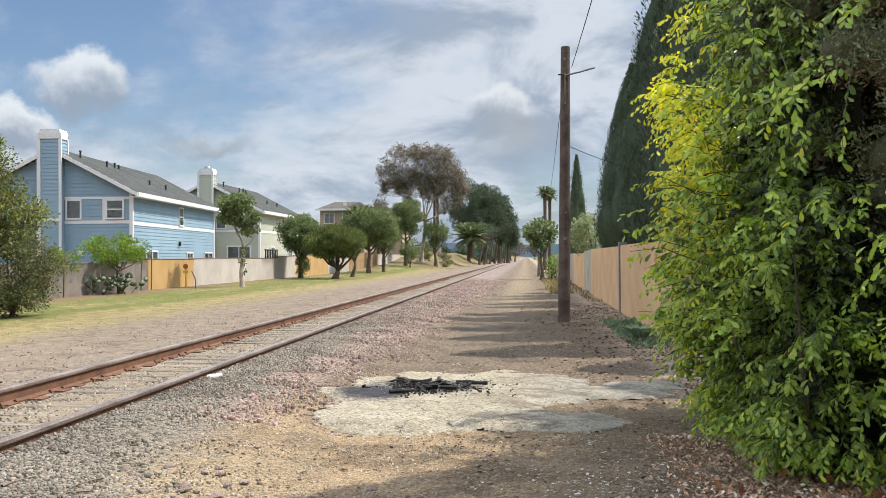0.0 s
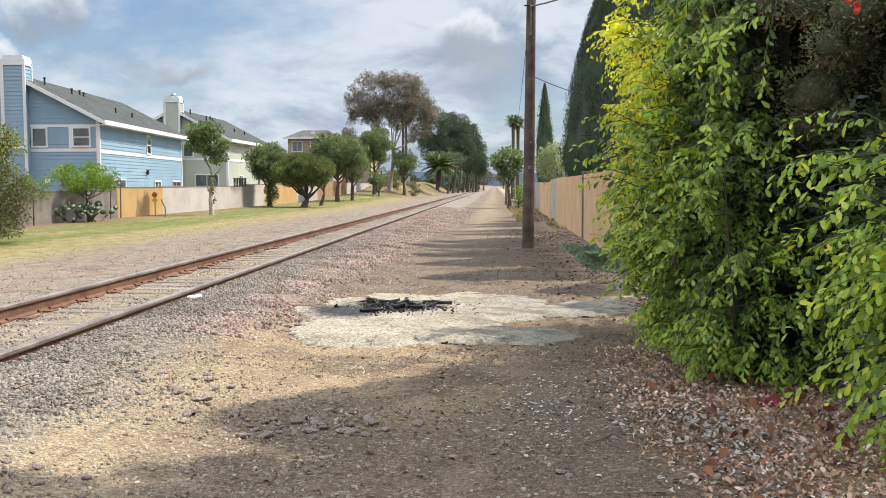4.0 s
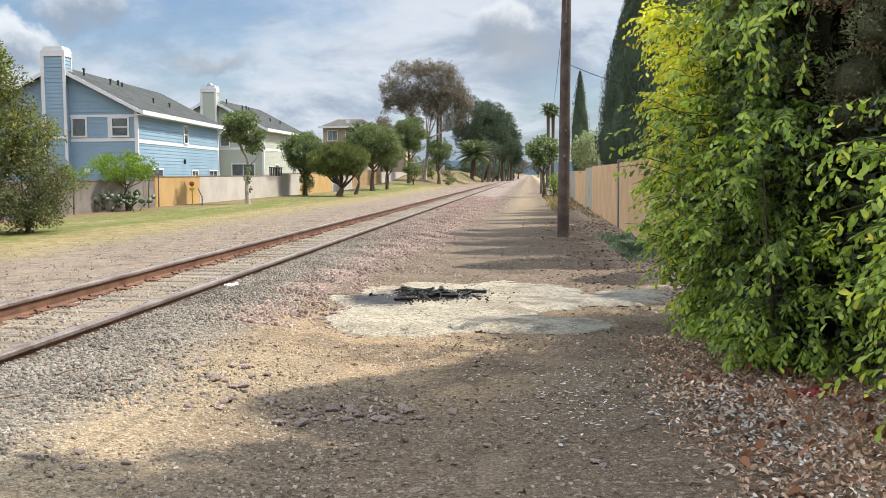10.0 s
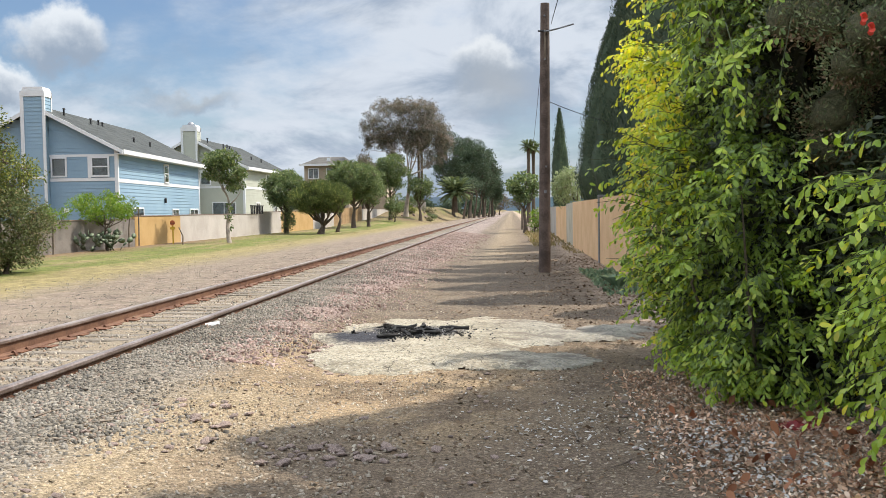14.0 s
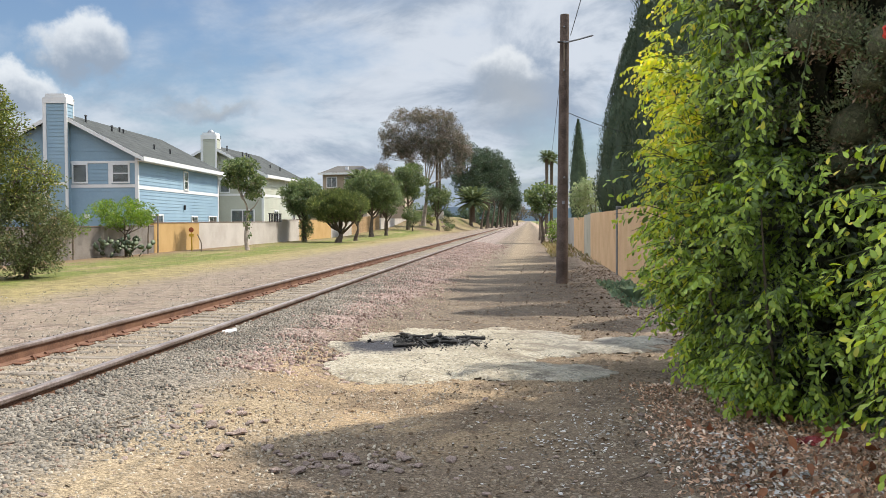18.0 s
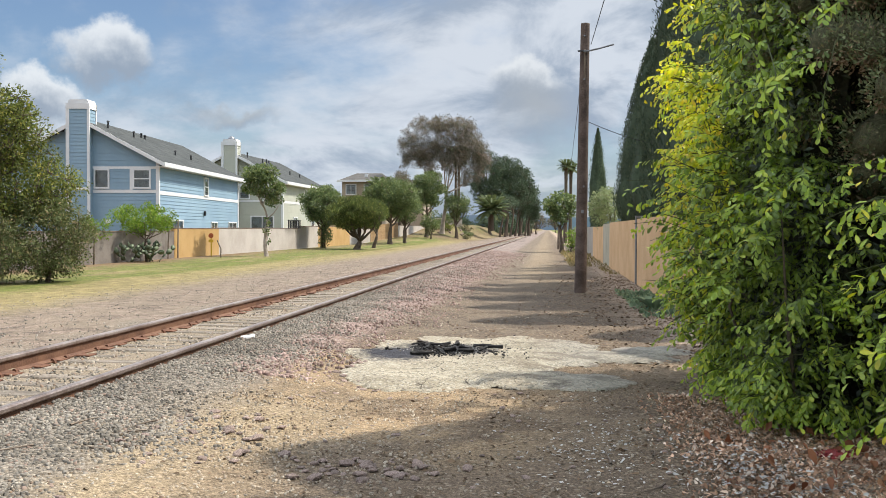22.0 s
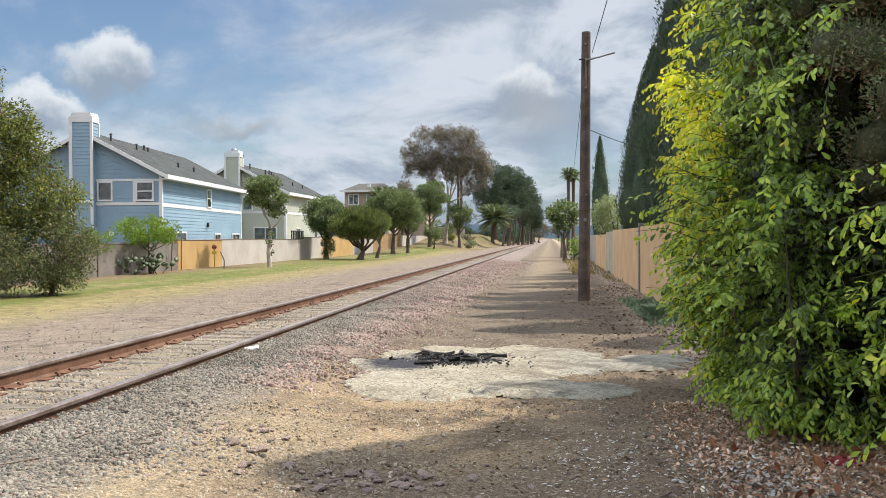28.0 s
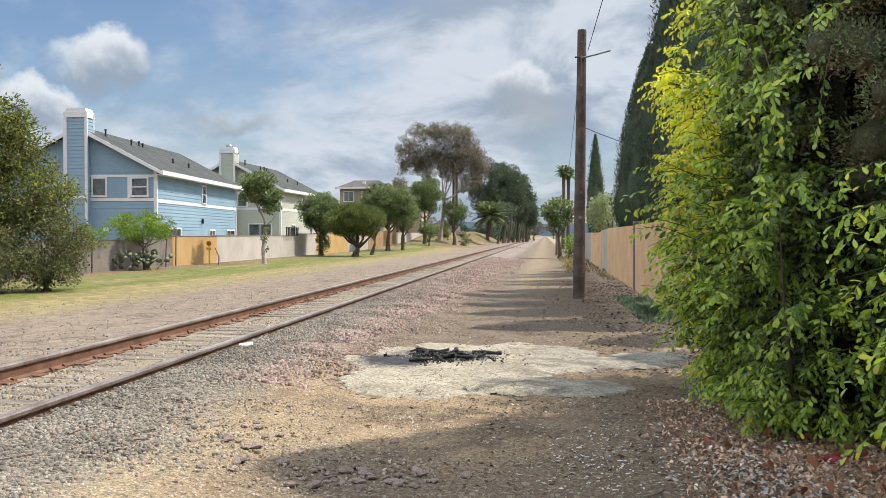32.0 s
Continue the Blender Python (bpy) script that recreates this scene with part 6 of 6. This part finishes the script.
    d = d[np.sin(d[:, 1] * 7 + d[:, 2] * 4) + np.sin(d[:, 2] * 9 - d[:, 1] * 3) > RNG.uniform(-1.6, -0.2, len(d))]
    lobe = (np.arange(len(d)) % 4 == 0)[:, None]
    P.append(np.where(lobe, (2.92, 5.45, 1.35), (3.06, 5.05, 0.98)) + d * np.where(lobe, (0.88, 0.75, 0.62), (0.98, 0.92, 1.08)) * RNG.uniform(0.78, 1.04, (len(d), 1)))
    D.append(d + (-0.35, -0.2, 0.25) + RNG.normal(0, 0.45, d.shape))
    Y.append(0.02 + 0.07 * smooth(P[-1][:, 2], 0.9, 1.9))
    L.append(RNG.uniform(0.22, 0.46, len(d)))
    for y, z in ((5.35, 1.38), (5.15, 1.22), (4.85, 1.10), (5.5, 1.62), (5.6, 0.95), (5.0, 0.62), (5.7, 1.75), (5.2, 1.85), (4.8, 1.65)):
        fan((2.12, y, z), (-1.0, -0.1, 0.22), 3, 0.16, 0.42, 0.62, 0.12)
    P, D, Y, L = np.concatenate(P), unit(np.concatenate(D)), np.concatenate(Y), np.concatenate(L)
    P[:, 2] = np.maximum(P[:, 2], 0.1)
    n, k = len(P), 11
    pos, way, up, young, size, tip = [], [], [], [], [], []
    for i in range(k):
        u = 0.26 + 0.74 * (i + 1.0) / k
        q = P + D * (L * u)[:, None] + np.array((0, 0, -0.45)) * ((L * u * u))[:, None]
        side = unit(np.cross(D, (0.1, 0.2, 1.0)))
        s = 1 if i % 2 else -1
        pos.append(q)
        way.append(D * 0.5 + side * s * 0.55 + (0, 0, -0.75) + RNG.normal(0, 0.35, (n, 3)))
        up.append(np.tile((-0.55, -0.60, 0.85), (n, 1)) + RNG.normal(0, 0.6, (n, 3)))
        young.append(Y * (0.45 + 0.75 * u))
        tip.append(np.full(n, u))
        size.append(0.076 * (1.12 - 0.32 * u) * RNG.uniform(0.65, 1.2, n))
    pos, way, up, young, size, tip = map(np.concatenate, (pos, way, up, young, size, tip))
    pos[:, 2] = np.maximum(pos[:, 2], 0.05)
    y_on = RNG.random(len(pos)) < young
    near = pos[:, 1] < 5.2
    pick = np.flatnonzero(near)[:: max(1, near.sum() // 280)][:280]
    single = np.zeros(len(pos), bool)
    single[pick] = True
    fresh = RNG.random(len(pos)) < (0.9 * smooth(tip, 0.3, 0.9) + 0.25 * (pos[:, 1] < 6.0)) * (young >= 0)
    deep = young < 0
    for nm, on, key in (("foliage", ~y_on & ~fresh & ~deep, "hedge"), ("fresh_foliage", ~y_on & fresh, "fresh"), ("sunlit_young_foliage", y_on, "young"), ("shaded_foliage", deep, "hedge")):
        on = on & ~single
        link(nm, leaf_mesh(nm, pos[on], way[on], up[on], size[on], size[on] * 0.46, LEAF[key], nm != "shaded_foliage"), h, kind="stuff")
    one = [leaf_mesh("leaf", np.zeros((1, 3)), np.array([(1.0, 0, 0)]), np.array([(0.0, 0, 1)]), 0.085, 0.040, LEAF[key], True) for key in ("hedge", "fresh")]
    for i in pick:
        ob = link("leaf", one[int(y_on[i] or fresh[i])], h)
        w, up_i = Vector(way[i]).normalized(), Vector(up[i])
        s = w.cross(up_i).normalized()
        ob.matrix_basis = Matrix.Translation(pos[i]) @ Matrix((w, s, w.cross(s) * -1)).transposed().to_4x4() @ Matrix.Scale(size[i] / 0.085, 4)
    sel = np.arange(0, n, 2)
    paths = [[(P[i] - D[i] * 0.12, 0.0045), (P[i] + D[i] * L[i] * 0.5 + (0, 0, -0.05 * L[i]), 0.0035), (P[i] + D[i] * L[i] + (0, 0, -0.3 * L[i]), 0.0018)] for i in sel]
    v, f = tubes(paths, 3)
    link("shoot", mesh_np("shoot", v, f, M["shoot"]), h, kind="stuff")
    # stems inside
    for i in range(7):
        x, y, nx, ny = hedge_at(0.5 + i * (HEDGE_LENGTH - 1.0) / 7)
        a = RNG.normal(0, 0.12, 4)
        v, f = tubes([[((x - nx * 0.45, y - ny * 0.45, -0.05), 0.018), ((x - nx * 0.30 + a[0], y - ny * 0.30 + a[1], 0.9), 0.012), ((x - nx * 0.22 + a[2], y - ny * 0.22 + a[3], 1.7), 0.004)]], 6)
        link("stem", mesh_np("stem", v, f, M["twig"], True), h)
    # old leaves deeper inside, of the hedge and of the nearer bush, coloured near-black for the shade there
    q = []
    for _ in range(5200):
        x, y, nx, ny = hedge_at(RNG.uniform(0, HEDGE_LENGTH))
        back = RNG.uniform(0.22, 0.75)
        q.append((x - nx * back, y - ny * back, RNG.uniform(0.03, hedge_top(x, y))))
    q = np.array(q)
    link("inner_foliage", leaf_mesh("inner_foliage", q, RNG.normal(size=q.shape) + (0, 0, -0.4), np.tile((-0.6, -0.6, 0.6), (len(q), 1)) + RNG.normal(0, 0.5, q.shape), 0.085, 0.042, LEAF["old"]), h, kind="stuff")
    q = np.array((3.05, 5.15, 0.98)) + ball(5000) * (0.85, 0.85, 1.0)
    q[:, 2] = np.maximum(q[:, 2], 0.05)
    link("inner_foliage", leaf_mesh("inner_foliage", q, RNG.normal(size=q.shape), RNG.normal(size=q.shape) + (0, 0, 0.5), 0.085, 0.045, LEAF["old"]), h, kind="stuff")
    # the heart of the hedge: a near-black sheet for the shade in the gaps, closed against light from behind
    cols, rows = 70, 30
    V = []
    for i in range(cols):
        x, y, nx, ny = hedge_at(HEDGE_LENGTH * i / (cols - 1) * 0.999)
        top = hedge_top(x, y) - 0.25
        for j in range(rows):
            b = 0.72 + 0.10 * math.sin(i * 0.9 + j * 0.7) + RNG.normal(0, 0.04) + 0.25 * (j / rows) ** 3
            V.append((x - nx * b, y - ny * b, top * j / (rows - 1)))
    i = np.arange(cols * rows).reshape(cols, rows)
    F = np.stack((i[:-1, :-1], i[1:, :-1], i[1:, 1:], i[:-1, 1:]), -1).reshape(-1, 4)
    link("inner_thicket", mesh_np("inner_thicket", V, F, M["thicket"], False), h, "near-black sheet standing for the shade inside the hedge")
    # thick growth in the gap between the hedge and the nearer bush, in the same shade-dark leaves
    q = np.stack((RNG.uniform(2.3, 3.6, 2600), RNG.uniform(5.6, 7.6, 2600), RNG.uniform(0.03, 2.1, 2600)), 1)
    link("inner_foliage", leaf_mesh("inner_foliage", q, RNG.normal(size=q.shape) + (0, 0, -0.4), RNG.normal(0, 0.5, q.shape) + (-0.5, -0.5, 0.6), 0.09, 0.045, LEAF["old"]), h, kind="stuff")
    # scarlet flowers caught in the conifer above
    for x, y, z in ((2.31, 6.42, 2.76), (2.35, 6.40, 2.69)):
        fl = thing("hibiscus_flower", x, y, z, "single scarlet flower among dark foliage", "flower")
        a = np.arange(5) * 1.257
        link("petals", leaf_mesh("petals", np.zeros((5, 3)), np.stack((-0.3 + 0 * a, np.cos(a) - 0.2, np.sin(a)), 1), np.tile((-0.5, -1.0, 0.2), (5, 1)), 0.045, 0.042, M["red_flower"], True), fl)
    return h


build_hedge()


# ---- litter on the ground ----
def build_litter():
    def lay(name, n, place, size, mat, label, cat, lift=0.012, stand=0.25):
        x, y = place(n)
        on = (x > -3) & (y > 2)
        x, y = x[on], y[on]
        q = np.stack((x, y, height(x, y) + RNG.uniform(0.004, lift, len(x))), 1)
        a = RNG.random(len(x)) * 6.28
        sc = RNG.uniform(0.5, 1.3, len(x)) * size
        way = np.stack((np.cos(a), np.sin(a), RNG.normal(0, stand, len(x))), 1)
        up = RNG.normal(0, 0.3 + 0.5 * stand, (len(x), 3)) + (0, 0, 1)
        for fine in (True, False):
            on = (y < 7.0) if fine else (y >= 7.0)
            tagged(new(name, leaf_mesh(name, q[on], way[on], up[on], sc[on], sc[on] * 0.5, LEAF[mat], fine)), label, cat, kind="stuff")

    under = lambda n: (1.02 + 1.5 * RNG.random(n) ** 0.8 - 0.3 * np.abs(RNG.normal(0, 0.5, n)), 3.5 + 5.5 * RNG.random(n))
    lay("large_dead_leaves", 160, lambda n: (1.1 + 1.2 * RNG.random(n), RNG.uniform(3.8, 7.4, n)), 0.095, "rust", "large curled rust-brown leaves under the hedge", "dead leaves", 0.05, 0.8)
    lay("dead_leaves", 13500, under, 0.040, "litter", "curled brown dead leaves under the hedge", "dead leaves", 0.035, 0.7)
    lay("scattered_leaves", 900, lambda n: (RNG.uniform(-1.5, 1.6, n), RNG.uniform(3.4, 16, n)), 0.05, "chip", "dead leaves scattered on the dirt", "dead leaves", 0.015, 0.3)
    lay("pale_scraps", 900, lambda n: (1.38 + RNG.normal(0, 0.24, n), 6.0 + RNG.normal(0, 0.7, n)), 0.034, "bits", "small white scraps among the dead leaves", "litter", 0.055, 0.3)
    lay("white_chips", 520, lambda n: (0.40 + RNG.normal(0, 0.33, n), 7.0 + RNG.normal(0, 0.8, n)), 0.032, "bits", "white chips scattered on the dark dirt", "litter", 0.01, 0.1)
    lay("wood_chips", 2600, lambda n: (RNG.uniform(-2.5, 1.8, n), RNG.uniform(3.4, 18, n)), 0.035, "chip", "small dark wood chips on the dirt", "litter", 0.01, 0.1)
    lay("strip_litter", 2600, lambda n: (2.5 - np.abs(RNG.normal(0, 1.0, n)), RNG.uniform(11, 32, n)), 0.07, "chip", "dead leaves and chips along the shaded strip", "litter", 0.02, 0.3)
    paper = thing("paper_scrap", 1.60, 5.75, 0.01, "folded white paper scrap on dead leaves", "paper", rz=30)
    bm = bmesh.new()
    vs = [bm.verts.new(p) for p in ((0, 0, 0.004), (0.10, 0.01, 0.0), (0.11, 0.05, 0.02), (0.0, 0.055, 0.03))]
    bm.faces.new(vs)
    bmesh.ops.solidify(bm, geom=bm.faces[:], thickness=0.002)
    part("sheet", bm, M["white"], paper)
    rag = thing("red_rag", 1.98, 6.72, 0.0, "dark red crumpled plastic at the hedge's foot", "litter")
    bm = bmesh.new()
    bmesh.ops.create_icosphere(bm, subdivisions=3, radius=0.1)
    for v in bm.verts:
        v.co *= 0.8 + 0.5 * noise.noise(v.co * 22)
        v.co.z = abs(v.co.z) * 0.6
        v.co.x *= 1.6
    part("crumple", bm, plain("dark_red_plastic", (0.16, 0.012, 0.014), (0.30, 0.03, 0.03), 9, 50, 0.4, 0.5), rag)
    # sticks and old sleepers' splinters beside the near rail
    for i in range(14):
        L = random.uniform(0.15, 0.6)
        pts = [((u * L, 0.02 * math.sin(u * 4 + i), 0), 0.008 * (1.1 - u)) for u in np.linspace(0, 1, 5)]
        v, f = tubes([pts], 5)
        ob = new("stick", mesh_np("stick", v, f, M["wood"]))
        x, y = random.uniform(-3.5, -2.6) if i < 7 else random.uniform(0.4, 1.8), random.uniform(4.6, 7.5)
        ob.matrix_basis = pose(x, y, float(height(x, y)) + 0.018, 0, 0, random.uniform(0, 360))
        tagged(ob, "dry stick lying on the ground", "stick", "sticks on the ground")


build_litter()


def build_grass():
    def lay(name, n, x0, x1, y0, y1, h, mat, label, fade=1.5, wide=0.35, tilt=0.45):
        x, y = scatter(n, x0, x1, y0, y1, fade)
        q = np.stack((x, y, height(x, y) - 0.01), 1)
        way = RNG.normal(0, tilt, (n, 3)) + (0, 0, 1)
        sc = RNG.uniform(0.5, 1.3, n) * (1 + (y - y0) / 60)
        tagged(new(name, leaf_mesh(name, q, way, RNG.normal(size=(n, 3)), h * sc, h * wide * sc, LEAF[mat])), label, "grass", kind="stuff")

    lay("lawn_grass", 18000, -17.4, -11.3, 18, 70, 0.02, "grass", "short mown green and straw-coloured grass")
    lay("dry_verge_grass", 4000, -12.4, -10.2, 16, 80, 0.022, "straw", "dry straw-coloured grass along the lawn's edge")
    lay("wall_foot_grass", 300, 2.0, 2.5, 33, 60, 0.13, "straw", "tall dry grass at the wall's foot", 1.2)
    lay("pole_grass", 420, 0.9, 1.9, 40, 62, 0.22, "straw", "tuft of dry yellow grass beside the strip", 1.2)
    lay("wall_weeds", 900, 1.7, 2.5, 17, 24, 0.10, "weed", "green weeds at the foot of the wall", 1.0, 0.7, 0.9)


build_grass()
big = thing("weed", 2.05, 18.6, 0, "broad-leaved green weed at the wall's foot", "weed")
a = np.arange(14) * 2.4
link("leaves", leaf_mesh("leaves", np.stack((0.05 * np.cos(a), 0.05 * np.sin(a), 0 * a), 1), np.stack((np.cos(a), np.sin(a), 0.9 + 0 * a), 1), np.tile((0.0, 0, 1), (14, 1)), 0.42, 0.2, LEAF["weed"], True), big)
